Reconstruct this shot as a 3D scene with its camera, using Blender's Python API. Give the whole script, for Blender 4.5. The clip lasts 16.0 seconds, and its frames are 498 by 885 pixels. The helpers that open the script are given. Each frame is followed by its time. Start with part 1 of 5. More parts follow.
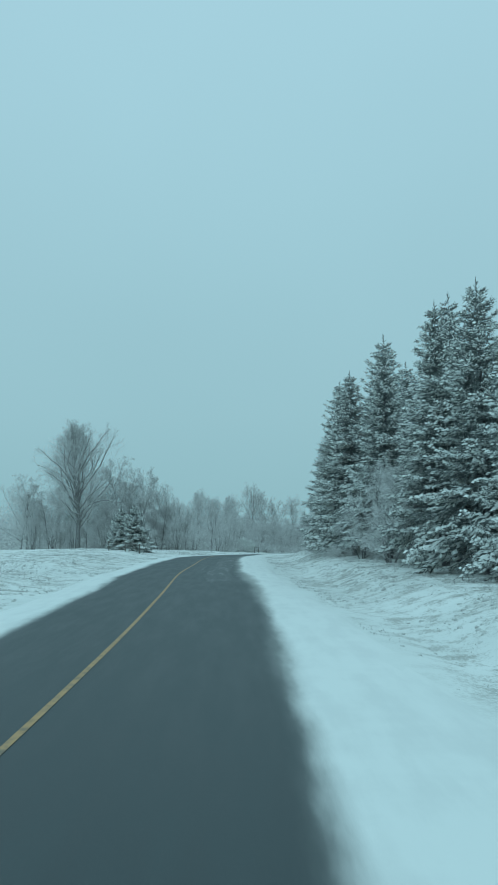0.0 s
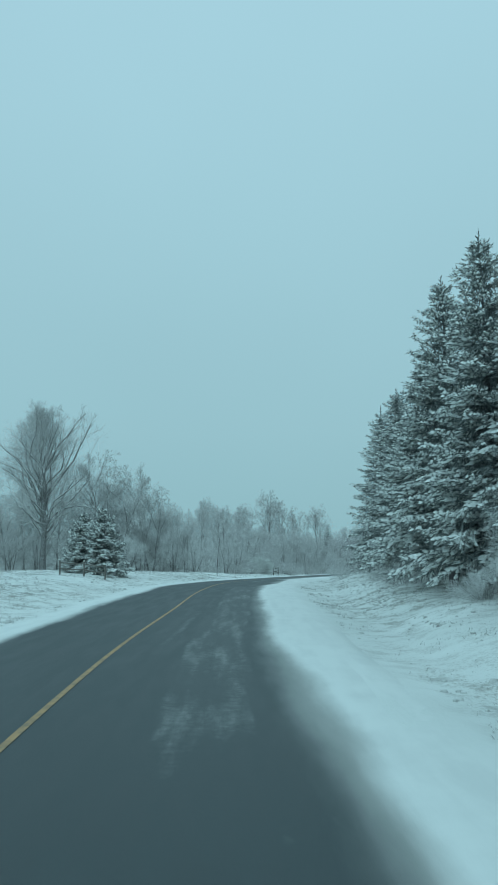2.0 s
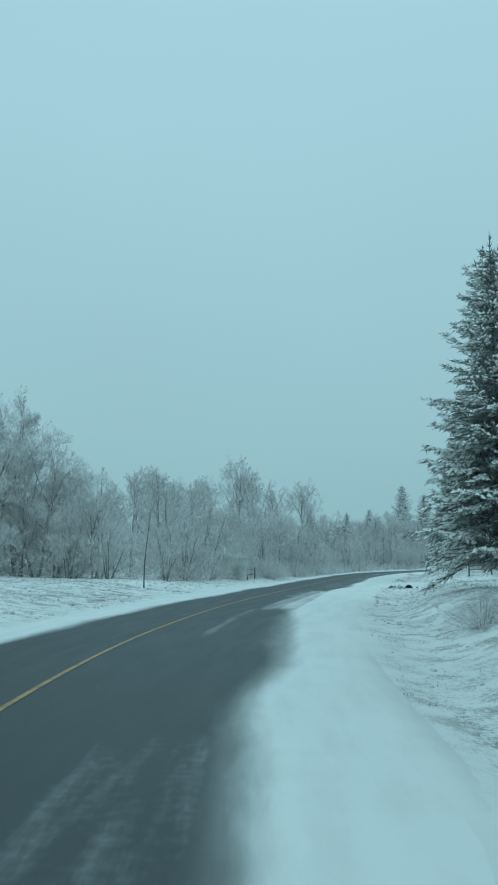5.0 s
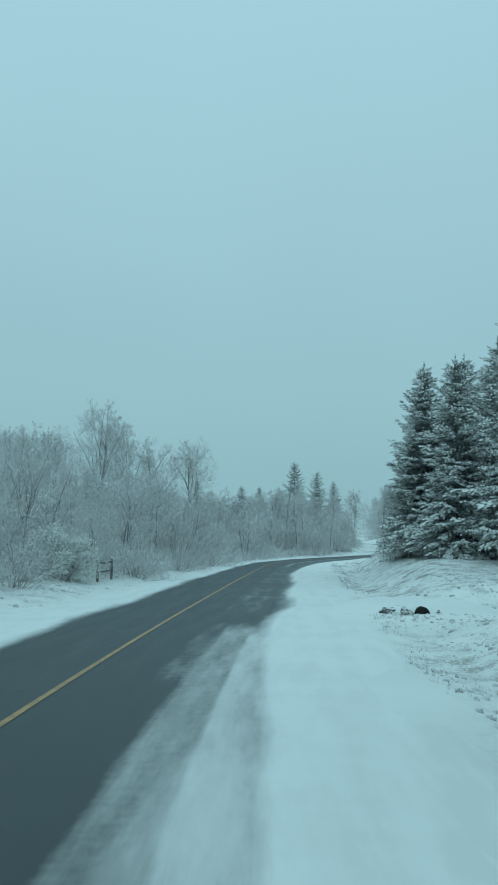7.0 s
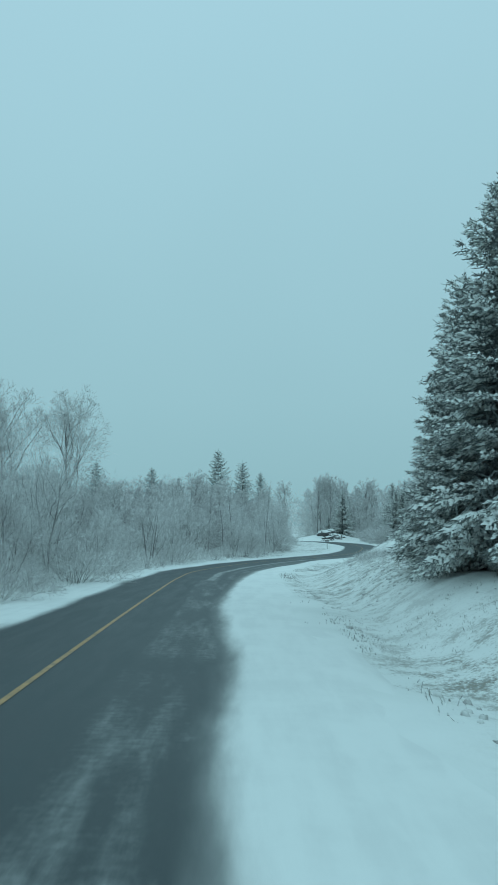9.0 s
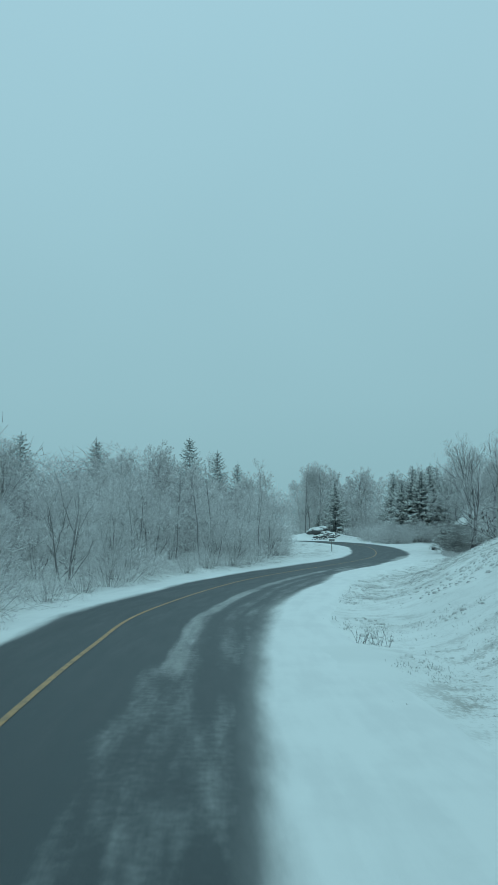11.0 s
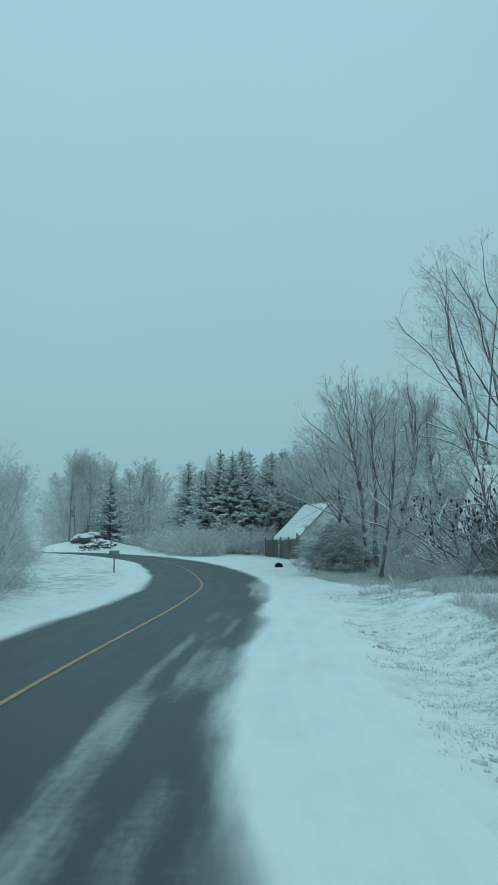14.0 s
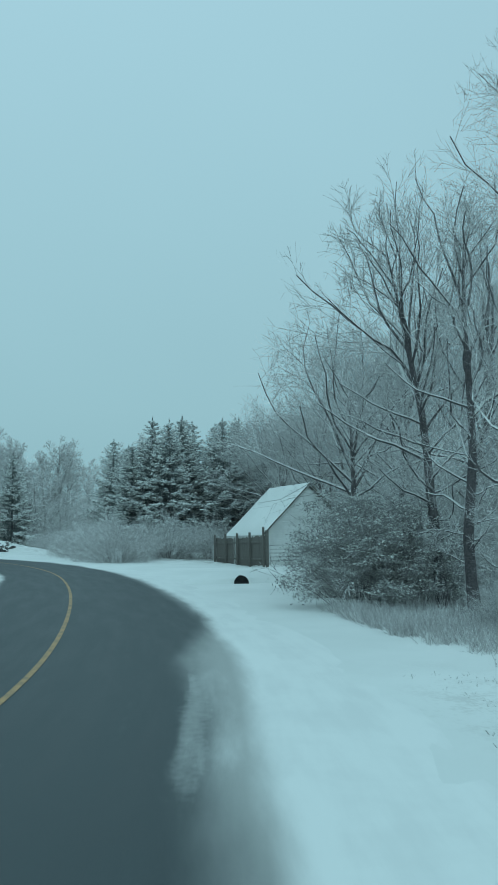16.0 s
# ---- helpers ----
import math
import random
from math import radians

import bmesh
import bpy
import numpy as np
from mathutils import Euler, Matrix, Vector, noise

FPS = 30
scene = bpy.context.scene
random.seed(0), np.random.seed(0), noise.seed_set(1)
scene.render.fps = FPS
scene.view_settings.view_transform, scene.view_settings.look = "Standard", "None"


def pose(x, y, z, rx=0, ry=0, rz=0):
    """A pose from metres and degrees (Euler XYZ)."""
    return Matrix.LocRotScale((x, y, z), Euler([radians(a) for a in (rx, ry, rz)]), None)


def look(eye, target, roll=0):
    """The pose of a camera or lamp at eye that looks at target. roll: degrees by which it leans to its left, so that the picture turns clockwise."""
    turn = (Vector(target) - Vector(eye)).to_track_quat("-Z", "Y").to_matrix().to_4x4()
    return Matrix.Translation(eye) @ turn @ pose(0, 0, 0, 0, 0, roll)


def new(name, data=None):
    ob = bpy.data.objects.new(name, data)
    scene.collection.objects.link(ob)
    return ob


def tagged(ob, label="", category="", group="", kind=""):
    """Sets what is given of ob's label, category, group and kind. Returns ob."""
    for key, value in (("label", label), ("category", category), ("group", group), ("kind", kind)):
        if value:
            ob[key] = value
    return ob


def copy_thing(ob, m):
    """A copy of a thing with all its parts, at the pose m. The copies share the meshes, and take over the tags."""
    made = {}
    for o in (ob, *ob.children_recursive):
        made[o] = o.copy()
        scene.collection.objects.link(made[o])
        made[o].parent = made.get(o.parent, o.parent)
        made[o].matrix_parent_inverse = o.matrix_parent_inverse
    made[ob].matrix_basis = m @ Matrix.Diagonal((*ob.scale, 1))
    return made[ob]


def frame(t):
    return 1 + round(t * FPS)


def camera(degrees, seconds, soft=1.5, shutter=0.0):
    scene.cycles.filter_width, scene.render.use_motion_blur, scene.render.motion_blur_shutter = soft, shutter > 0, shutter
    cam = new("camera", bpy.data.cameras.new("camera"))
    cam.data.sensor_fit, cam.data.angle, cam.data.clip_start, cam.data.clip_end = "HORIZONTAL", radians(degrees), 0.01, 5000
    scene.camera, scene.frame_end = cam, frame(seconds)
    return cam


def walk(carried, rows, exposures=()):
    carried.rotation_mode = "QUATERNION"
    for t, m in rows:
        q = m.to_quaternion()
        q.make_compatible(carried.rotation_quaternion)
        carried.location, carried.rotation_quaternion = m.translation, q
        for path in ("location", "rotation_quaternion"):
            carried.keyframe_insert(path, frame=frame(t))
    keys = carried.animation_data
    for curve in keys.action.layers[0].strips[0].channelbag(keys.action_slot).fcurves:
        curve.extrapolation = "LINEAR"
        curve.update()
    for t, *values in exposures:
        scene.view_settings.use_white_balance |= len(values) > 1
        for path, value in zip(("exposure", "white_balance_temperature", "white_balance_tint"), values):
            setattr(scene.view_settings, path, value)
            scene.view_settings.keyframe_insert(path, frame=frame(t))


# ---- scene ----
cam = camera(33.0, 16.0, soft=1.35, shutter=0.12)
# seconds, place in metres, turn in degrees
PATH = [
    (0, -0.00, -0.00, 0.30, 97.40, 0.80, 0.04),
    (0.5, 0.00, 6.33, 0.40, 97.77, 0.21, 0.98),
    (1, -0.16, 12.65, 0.53, 98.31, 0.20, 1.38),
    (1.5, -0.38, 18.94, 0.66, 98.44, 0.75, 1.20),
    (2, -0.64, 25.14, 0.78, 98.57, 0.55, 0.82),
    (2.5, -0.96, 31.20, 0.91, 98.74, 0.47, 0.16),
    (3, -1.06, 37.07, 1.04, 98.73, 0.45, -0.25),
    (5.5, -0.58, 67.56, 1.69, 97.33, -0.09, -2.76),
    (6, -0.27, 73.67, 1.81, 96.67, -0.18, -4.85),
    (6.5, 0.29, 79.67, 1.81, 96.45, -0.29, -7.38),
    (7, 0.96, 85.56, 1.81, 96.62, -0.50, -9.66),
    (7.5, 1.90, 91.32, 1.80, 96.63, -0.72, -11.38),
    (8, 3.08, 96.98, 1.80, 96.56, -0.66, -13.12),
    (8.5, 4.39, 102.74, 1.79, 96.50, -0.60, -14.33),
    (9, 5.77, 108.49, 1.79, 96.47, -0.40, -14.98),
    (11.5, 12.63, 138.11, 1.83, 96.28, 0.16, -18.08),
    (12, 14.33, 143.89, 1.82, 96.07, 0.21, -20.06),
    (12.5, 16.43, 149.50, 1.75, 96.30, 0.24, -23.20),
    (13, 18.60, 155.06, 1.78, 96.89, 0.64, -26.57),
    (13.5, 21.14, 160.42, 1.80, 97.09, 0.71, -29.84),
    (14, 24.02, 165.68, 1.80, 97.03, 0.30, -32.59),
    (14.5, 27.07, 170.79, 1.82, 97.09, 0.03, -34.28),
    (15, 30.21, 175.64, 1.82, 97.11, 0.27, -35.44),
    (15.5, 33.47, 180.49, 1.79, 97.14, 0.56, -36.35),
    (16, 36.77, 185.34, 1.76, 97.10, 0.71, -36.36),
]
walk(cam, [(t, pose(x, y, z, rx, ry, rz)) for t, x, y, z, rx, ry, rz in PATH], [(0.0, 0.0), (6.5, 0.0), (7.5, -0.07), (9.0, 0.0), (11.5, -0.08), (13.0, -0.08), (16.0, -0.02)])

# ---- sky and light ----
world = bpy.data.worlds.new("overcast_sky")
scene.world = world
world.use_nodes = True
wn, wl = world.node_tree.nodes, world.node_tree.links
wn.clear()
SUN_AZ, SUN_EL = radians(200), radians(38)
sky = wn.new("ShaderNodeTexSky")
sky.sky_type, sky.sun_disc = "NISHITA", False
sky.sun_elevation, sky.sun_rotation = SUN_EL, SUN_AZ
coord = wn.new("ShaderNodeTexCoord")
sep = wn.new("ShaderNodeSeparateXYZ")
ramp = wn.new("ShaderNodeValToRGB")
ramp.color_ramp.elements[0].position, ramp.color_ramp.elements[0].color = 0.0, (0.255, 0.475, 0.530, 1)
ramp.color_ramp.elements[1].position, ramp.color_ramp.elements[1].color = 0.62, (0.390, 0.655, 0.755, 1)
mid = ramp.color_ramp.elements.new(0.16)
mid.color = (0.310, 0.545, 0.610, 1)
cloud = wn.new("ShaderNodeTexNoise")
cloud.inputs["Scale"].default_value, cloud.inputs["Detail"].default_value = 1.6, 3.0
cmap = wn.new("ShaderNodeMapRange")
cmap.inputs["To Min"].default_value, cmap.inputs["To Max"].default_value = 0.93, 1.07
cmul = wn.new("ShaderNodeMix")
cmul.data_type, cmul.blend_type = "RGBA", "MULTIPLY"
cmul.inputs[0].default_value = 1.0
deck = wn.new("ShaderNodeBackground")
clear = wn.new("ShaderNodeBackground")
clear.inputs["Strength"].default_value = 0.05
both = wn.new("ShaderNodeMixShader")
both.inputs[0].default_value = 0.96
wout = wn.new("ShaderNodeOutputWorld")
wl.new(coord.outputs["Generated"], sep.inputs[0])
wl.new(coord.outputs["Generated"], cloud.inputs["Vector"])
wl.new(sep.outputs["Z"], ramp.inputs[0])
wl.new(cloud.outputs["Fac"], cmap.inputs["Value"])
wl.new(ramp.outputs[0], cmul.inputs[6])
wl.new(cmap.outputs[0], cmul.inputs[7])
wl.new(cmul.outputs[2], deck.inputs["Color"])
wl.new(sky.outputs[0], clear.inputs["Color"])
wl.new(clear.outputs[0], both.inputs[1])
wl.new(deck.outputs[0], both.inputs[2])
wl.new(both.outputs[0], wout.inputs[0])
sun = new("overcast_sun", bpy.data.lights.new("overcast_sun", "SUN"))
sun.data.energy, sun.data.angle, sun.data.color = 0.5, radians(40), (0.52, 0.88, 1.0)
sun.matrix_world = look((0, 0, 60), (-math.sin(SUN_AZ) * 60, -math.cos(SUN_AZ) * 60, 60 - 60 * math.tan(SUN_EL)))


# ---- materials ----
def material(name, rough=0.8, spec=0.3):
    m = bpy.data.materials.new(name)
    m.use_nodes = True
    b = m.node_tree.nodes["Principled BSDF"]
    b.inputs["Roughness"].default_value = rough
    b.inputs["Specular IOR Level"].default_value = spec
    return m, m.node_tree.nodes, m.node_tree.links, b


def noise_node(n, l, scale, detail=4.0, vector=None, rough=0.55):
    t = n.new("ShaderNodeTexNoise")
    t.inputs["Scale"].default_value, t.inputs["Detail"].default_value, t.inputs["Roughness"].default_value = scale, detail, rough
    if vector is None:
        g = n.new("ShaderNodeTexCoord")
        vector = g.outputs["Object"]
    l.new(vector, t.inputs["Vector"])
    return t.outputs["Fac"]


def mapped(n, l, value, a, b, c=0.0, d=1.0, smooth=True):
    m = n.new("ShaderNodeMapRange")
    m.interpolation_type = "SMOOTHSTEP" if smooth else "LINEAR"
    for i, v in zip((1, 2, 3, 4), (a, b, c, d)):
        m.inputs[i].default_value = v
    l.new(value, m.inputs[0])
    return m.outputs[0]


def mix(n, l, fac, a, b):
    m = n.new("ShaderNodeMix")
    m.data_type = "RGBA"
    for sock, v in ((m.inputs[0], fac), (m.inputs[6], a), (m.inputs[7], b)):
        if isinstance(v, (tuple, float)):
            sock.default_value = v if isinstance(v, float) else (*v, 1)
        else:
            l.new(v, sock)
    return m.outputs[2]


def calc(n, l, op, a, b):
    m = n.new("ShaderNodeMath")
    m.operation = op
    for sock, v in zip(m.inputs, (a, b)):
        if isinstance(v, (int, float)):
            sock.default_value = v
        else:
            l.new(v, sock)
    return m.outputs[0]


def bumped(n, l, b, height, strength, distance):
    k = n.new("ShaderNodeBump")
    k.inputs["Strength"].default_value, k.inputs["Distance"].default_value = strength, distance
    l.new(height, k.inputs["Height"])
    l.new(k.outputs[0], b.inputs["Normal"])


SNOW = (0.86, 0.875, 0.85)


def snow_material():
    m, n, l, b = material("snow", 0.75, 0.25)
    big, fine = noise_node(n, l, 0.35, 5), noise_node(n, l, 9.0, 6)
    tone = mapped(n, l, big, 0.3, 0.7)
    l.new(mix(n, l, tone, (0.81, 0.83, 0.805), (0.89, 0.905, 0.88)), b.inputs["Base Color"])
    bumped(n, l, b, calc(n, l, "ADD", fine, calc(n, l, "MULTIPLY", big, 2.0)), 0.25, 0.03)
    return m


def ground_material():
    """Snow with stubble and soil that shows through where it lies thin."""
    m, n, l, b = material("snowy_ground", 0.85, 0.2)
    at = n.new("ShaderNodeAttribute")
    at.attribute_name = "thin"
    big, mid_, fine = noise_node(n, l, 0.25, 4), noise_node(n, l, 1.6, 4, rough=0.6), noise_node(n, l, 17.0, 4, rough=0.7)
    bare = mapped(n, l, calc(n, l, "ADD", calc(n, l, "MULTIPLY", mid_, 0.5), calc(n, l, "MULTIPLY", fine, 0.5)), 0.475, 0.60)
    bare = calc(n, l, "MULTIPLY", bare, at.outputs["Fac"])
    white = mix(n, l, mapped(n, l, big, 0.3, 0.7), (0.81, 0.83, 0.805), (0.89, 0.905, 0.88))
    soil = mix(n, l, mapped(n, l, fine, 0.35, 0.65), (0.06, 0.055, 0.045), (0.20, 0.17, 0.12))
    l.new(mix(n, l, calc(n, l, "MULTIPLY", bare, 0.85), white, soil), b.inputs["Base Color"])
    bumped(n, l, b, calc(n, l, "ADD", mid_, calc(n, l, "MULTIPLY", fine, 0.25)), 0.35, 0.08)
    return m


def road_material():
    """Wet asphalt with slush along the lane and packed snow at the sides; 'cover' and 'veil' are metres into the snow and into its grey rim, 'slush' how much lies in the lane."""
    m, n, l, b = material("wet_asphalt", 0.5, 0.35)
    uv = n.new("ShaderNodeUVMap")
    uv.uv_map = "along"
    st = n.new("ShaderNodeMapping")
    st.inputs["Scale"].default_value = (1.0, 0.12, 1.0)
    l.new(uv.outputs[0], st.inputs[0])
    cover, slush, veil = (n.new("ShaderNodeAttribute") for _ in range(3))
    cover.attribute_name, slush.attribute_name, veil.attribute_name = "cover", "slush", "veil"
    streak = noise_node(n, l, 2.6, 5, st.outputs[0], 0.6)
    patch = noise_node(n, l, 0.9, 6, uv.outputs[0], 0.62)
    fine = noise_node(n, l, 7.0, 5, uv.outputs[0], 0.65)
    grit = noise_node(n, l, 60.0, 3, uv.outputs[0])
    run = n.new("ShaderNodeMapping")
    run.inputs["Scale"].default_value = (1.0, 0.16, 1.0)
    l.new(uv.outputs[0], run.inputs[0])
    worn, frayed = noise_node(n, l, 1.1, 4, run.outputs[0], 0.5), noise_node(n, l, 5.0, 5, run.outputs[0], 0.6)
    rough_edge = calc(n, l, "ADD", calc(n, l, "MULTIPLY", calc(n, l, "SUBTRACT", worn, 0.5), 0.55), calc(n, l, "MULTIPLY", calc(n, l, "SUBTRACT", frayed, 0.5), 0.18))
    edge = calc(n, l, "ADD", cover.outputs["Fac"], rough_edge)
    full = mapped(n, l, edge, -0.14, 0.28)
    film = mapped(n, l, calc(n, l, "ADD", veil.outputs["Fac"], rough_edge), -0.10, 0.60, 0.0, 0.92)
    lane = calc(n, l, "ADD", slush.outputs["Fac"], calc(n, l, "ADD", calc(n, l, "MULTIPLY", calc(n, l, "SUBTRACT", streak, 0.5), 1.3), calc(n, l, "MULTIPLY", calc(n, l, "SUBTRACT", fine, 0.5), 0.5)))
    heap = mapped(n, l, calc(n, l, "ADD", slush.outputs["Fac"], calc(n, l, "ADD", calc(n, l, "MULTIPLY", calc(n, l, "SUBTRACT", worn, 0.5), 0.5), calc(n, l, "MULTIPLY", calc(n, l, "SUBTRACT", frayed, 0.5), 0.35))), 0.60, 1.02, 0.0, 0.78)
    lane = mapped(n, l, lane, 0.22, 0.95, 0.0, 0.72)
    thin = calc(n, l, "MAXIMUM", film, lane)
    tar = mix(n, l, mapped(n, l, streak, 0.35, 0.65), (0.037, 0.051, 0.055), (0.054, 0.071, 0.075))
    tar = mix(n, l, mapped(n, l, grit, 0.5, 0.8, 0.0, 0.35), tar, (0.12, 0.12, 0.12))
    wet = mix(n, l, thin, tar, (0.46, 0.47, 0.45))
    packed = mix(n, l, mapped(n, l, calc(n, l, "ADD", calc(n, l, "MULTIPLY", streak, 0.6), calc(n, l, "MULTIPLY", patch, 0.4)), 0.38, 0.58), (0.815, 0.83, 0.81), (0.88, 0.895, 0.87))
    full = calc(n, l, "MAXIMUM", full, heap)
    l.new(mix(n, l, full, wet, packed), b.inputs["Base Color"])
    r = calc(n, l, "ADD", mapped(n, l, streak, 0.3, 0.7, 0.46, 0.56), calc(n, l, "MULTIPLY", full, 0.3))
    l.new(r, b.inputs["Roughness"])
    h = calc(n, l, "ADD", calc(n, l, "MULTIPLY", grit, 0.25), calc(n, l, "ADD", full, calc(n, l, "MULTIPLY", lane, 0.6)))
    bumped(n, l, b, h, 0.5, 0.02)
    return m


def paint_material():
    m, n, l, b = material("worn_yellow_paint", 0.55, 0.3)
    wear = mapped(n, l, noise_node(n, l, 5.0, 6, rough=0.7), 0.42, 0.68)
    l.new(mix(n, l, wear, (0.52, 0.31, 0.14), (0.23, 0.175, 0.12)), b.inputs["Base Color"])
    return m


def snowy(name, dark, light, start, end, cover=0.9, scale=3.0, frost=0.0):
    """A surface that carries snow on whatever faces up, and frost all over."""
    m, n, l, b = material(name, 0.85, 0.15)
    info = n.new("ShaderNodeObjectInfo")
    geo = n.new("ShaderNodeNewGeometry")
    up = n.new("ShaderNodeSeparateXYZ")
    l.new(geo.outputs["Normal"], up.inputs[0])
    coarse, fine = noise_node(n, l, scale, 4), noise_node(n, l, scale * 9, 4, rough=0.7)
    base = mix(n, l, mapped(n, l, fine, 0.3, 0.7), dark, light)
    k = calc(n, l, "ADD", up.outputs["Z"], calc(n, l, "ADD", calc(n, l, "MULTIPLY", calc(n, l, "SUBTRACT", coarse, 0.5), 1.1), calc(n, l, "MULTIPLY", calc(n, l, "SUBTRACT", info.outputs["Random"], 0.5), 0.15)))
    top = mapped(n, l, k, start, end, 0.0, cover)
    if frost:
        top = calc(n, l, "MAXIMUM", top, calc(n, l, "MULTIPLY", mapped(n, l, fine, 0.25, 0.6), frost))
    l.new(mix(n, l, top, base, SNOW), b.inputs["Base Color"])
    return m


M_SNOW, M_GROUND, M_ROAD, M_PAINT = snow_material(), ground_material(), road_material(), paint_material()
M_BARK = snowy("snowy_bark", (0.085, 0.077, 0.080), (0.172, 0.156, 0.160), 0.06, 0.5, 0.92, 2.0)
M_TWIG = snowy("frosted_twigs", (0.180, 0.160, 0.168), (0.325, 0.292, 0.304), -0.15, 0.5, 0.92, 1.2, 0.5)
M_BRANCH = snowy("snowy_branches", (0.115, 0.102, 0.106), (0.225, 0.202, 0.208), 0.05, 0.6, 0.92, 1.2, 0.3)
# frosted twigs, with the haze of distance put into their paler colour
M_HOAR_HAZE = snowy("hoar_and_haze_twigs", (0.280, 0.252, 0.264), (0.435, 0.395, 0.410), -0.2, 0.5, 0.92, 0.8, 0.6)
M_HOARBARK = snowy("hoar_frosted_bark", (0.075, 0.07, 0.071), (0.17, 0.16, 0.162), 0.2, 0.75, 0.85, 1.0, 0.2)
M_NEEDLE = snowy("spruce_needles", (0.040, 0.056, 0.058), (0.100, 0.125, 0.122), 0.35, 1.05, 0.9, 1.5, 0.20)
M_NEEDLE_FAR = snowy("frosted_needles", (0.05, 0.068, 0.07), (0.10, 0.122, 0.118), 0.6, 1.1, 0.8, 1.0, 0.2)
M_ROCK = snowy("snowy_rock", (0.05, 0.05, 0.055), (0.16, 0.155, 0.15), 0.25, 0.7, 0.9, 1.5)
M_WEED = snowy("dry_weeds", (0.12, 0.116, 0.11), (0.26, 0.248, 0.23), 0.4, 1.0, 0.8, 3.0, 0.3)
M_CLOD = snowy("crusted_snow", (0.10, 0.092, 0.085), (0.30, 0.285, 0.27), 0.2, 0.95, 0.85, 1.5, 0.4)


# ---- mesh helpers ----
class Buf:
    """Collects vertices and faces for one mesh."""

    def __init__(self):
        self.v, self.f, self.count = [], [], 0

    def add(self, verts, faces):
        verts = np.asarray(verts, float)
        self.v.append(verts)
        self.f.extend(tuple(i + self.count for i in face) for face in faces)
        self.count += len(verts)

    def tube(self, pts, radii, sides=4, cap=False):
        pts, n = np.asarray(pts, float), len(pts)
        way = np.gradient(pts, axis=0)
        way /= np.linalg.norm(way, axis=1)[:, None] + 1e-9
        ref = np.array((1.0, 0, 0)) if abs(way[0][2]) > 0.8 else np.array((0, 0, 1.0))
        side = np.cross(way, ref)
        side /= np.linalg.norm(side, axis=1)[:, None] + 1e-9
        other = np.cross(way, side)
        a = np.arange(sides) * 2 * np.pi / sides
        ring = np.cos(a)[None, :, None] * side[:, None, :] + np.sin(a)[None, :, None] * other[:, None, :]
        verts = (pts[:, None, :] + ring * np.asarray(radii, float)[:, None, None]).reshape(-1, 3)
        faces = [(k * sides + j, k * sides + (j + 1) % sides, (k + 1) * sides + (j + 1) % sides, (k + 1) * sides + j) for k in range(n - 1) for j in range(sides)]
        if cap:
            faces += [tuple(range(sides))[::-1], tuple(range((n - 1) * sides, n * sides))]
        self.add(verts, faces)

    def box(self, m, size, bevel=0.0):
        bm = bmesh.new()
        bmesh.ops.create_cube(bm, size=1.0, matrix=Matrix.Diagonal((*size, 1)))
        if bevel:
            bmesh.ops.bevel(bm, geom=list(bm.edges), offset=bevel, segments=2, affect="EDGES", profile=0.6)
        bm.verts.index_update()
        self.add([m @ v.co for v in bm.verts], [[v.index for v in f.verts] for f in bm.faces])
        bm.free()

    def mesh(self, name, mat, smooth=False):
        me = bpy.data.meshes.new(name)
        me.from_pydata(np.concatenate(self.v).tolist() if self.v else [], [], self.f)
        me.materials.append(mat)
        if smooth:
            me.polygons.foreach_set("use_smooth", [True] * len(me.polygons))
        me.update()
        return me


def thing(name, label, category, group="", kind="", at=None):
    return_ob = new(name)
    return_ob.empty_display_size = 0.2
    if at is not None:
        return_ob.matrix_basis = at
    return tagged(return_ob, label, category, group, kind)


LOOSE = ("needles", "snow_cover", "crown", "seed_heads")


def part(name, buf, mat, parent, label="", smooth=False):
    ob = new(name, buf.mesh(name, mat, smooth))
    ob.parent = parent
    return tagged(ob, label, "", "", "stuff" if name in LOOSE else "")


def whole(name, buf, mat, label, category="", kind="", smooth=False):
    return tagged(new(name, buf.mesh(name, mat, smooth)), label, category, "", kind)


# ---- the road's line and the lie of the land ----
LINE = [(-2.00, -90.0), (-2.00, -60.0), (-2.04, -30.0), (-2.10, -0.0), (-2.29, 13.0), (-2.74, 26.0), (-3.33, 40.0), (-3.41, 52.0), (-3.47, 64.0),
        (-2.88, 76.0), (-1.21, 88.0), (1.27, 100.0), (6.25, 120.9), (10.36, 137.5), (12.75, 146.6), (15.06, 153.7), (20.59, 165.3), (27.13, 175.9),
        (36.73, 189.4), (42.44, 198.4), (49.10, 212.6), (53.42, 225.0), (55.67, 238.0), (55.53, 251.0), (51.48, 264.0), (43.02, 275.0), (30.00,
        283.0), (10.00, 288.0), (-15.00, 291.0)]


def spline(c, n):
    c = np.array(c, float)
    t = np.linspace(0, 1, n, endpoint=False)[:, None]
    runs = []
    for i in range(1, len(c) - 2):
        a, b, d, e = c[i - 1 : i + 3]
        runs.append(0.5 * (2 * b + (d - a) * t + (2 * a - 5 * b + 4 * d - e) * t**2 + (3 * b - a - 3 * d + e) * t**3))
    return np.concatenate(runs)


AXIS = spline(LINE, 30)
WAY = np.gradient(AXIS, axis=0)
WAY /= np.linalg.norm(WAY, axis=1)[:, None]
ALONG = np.r_[0, np.cumsum(np.hypot(*np.diff(AXIS, axis=0).T))]
ALONG -= ALONG[np.argmin(np.abs(AXIS[:, 1]))]
RIGHT = np.c_[WAY[:, 1], -WAY[:, 0]]


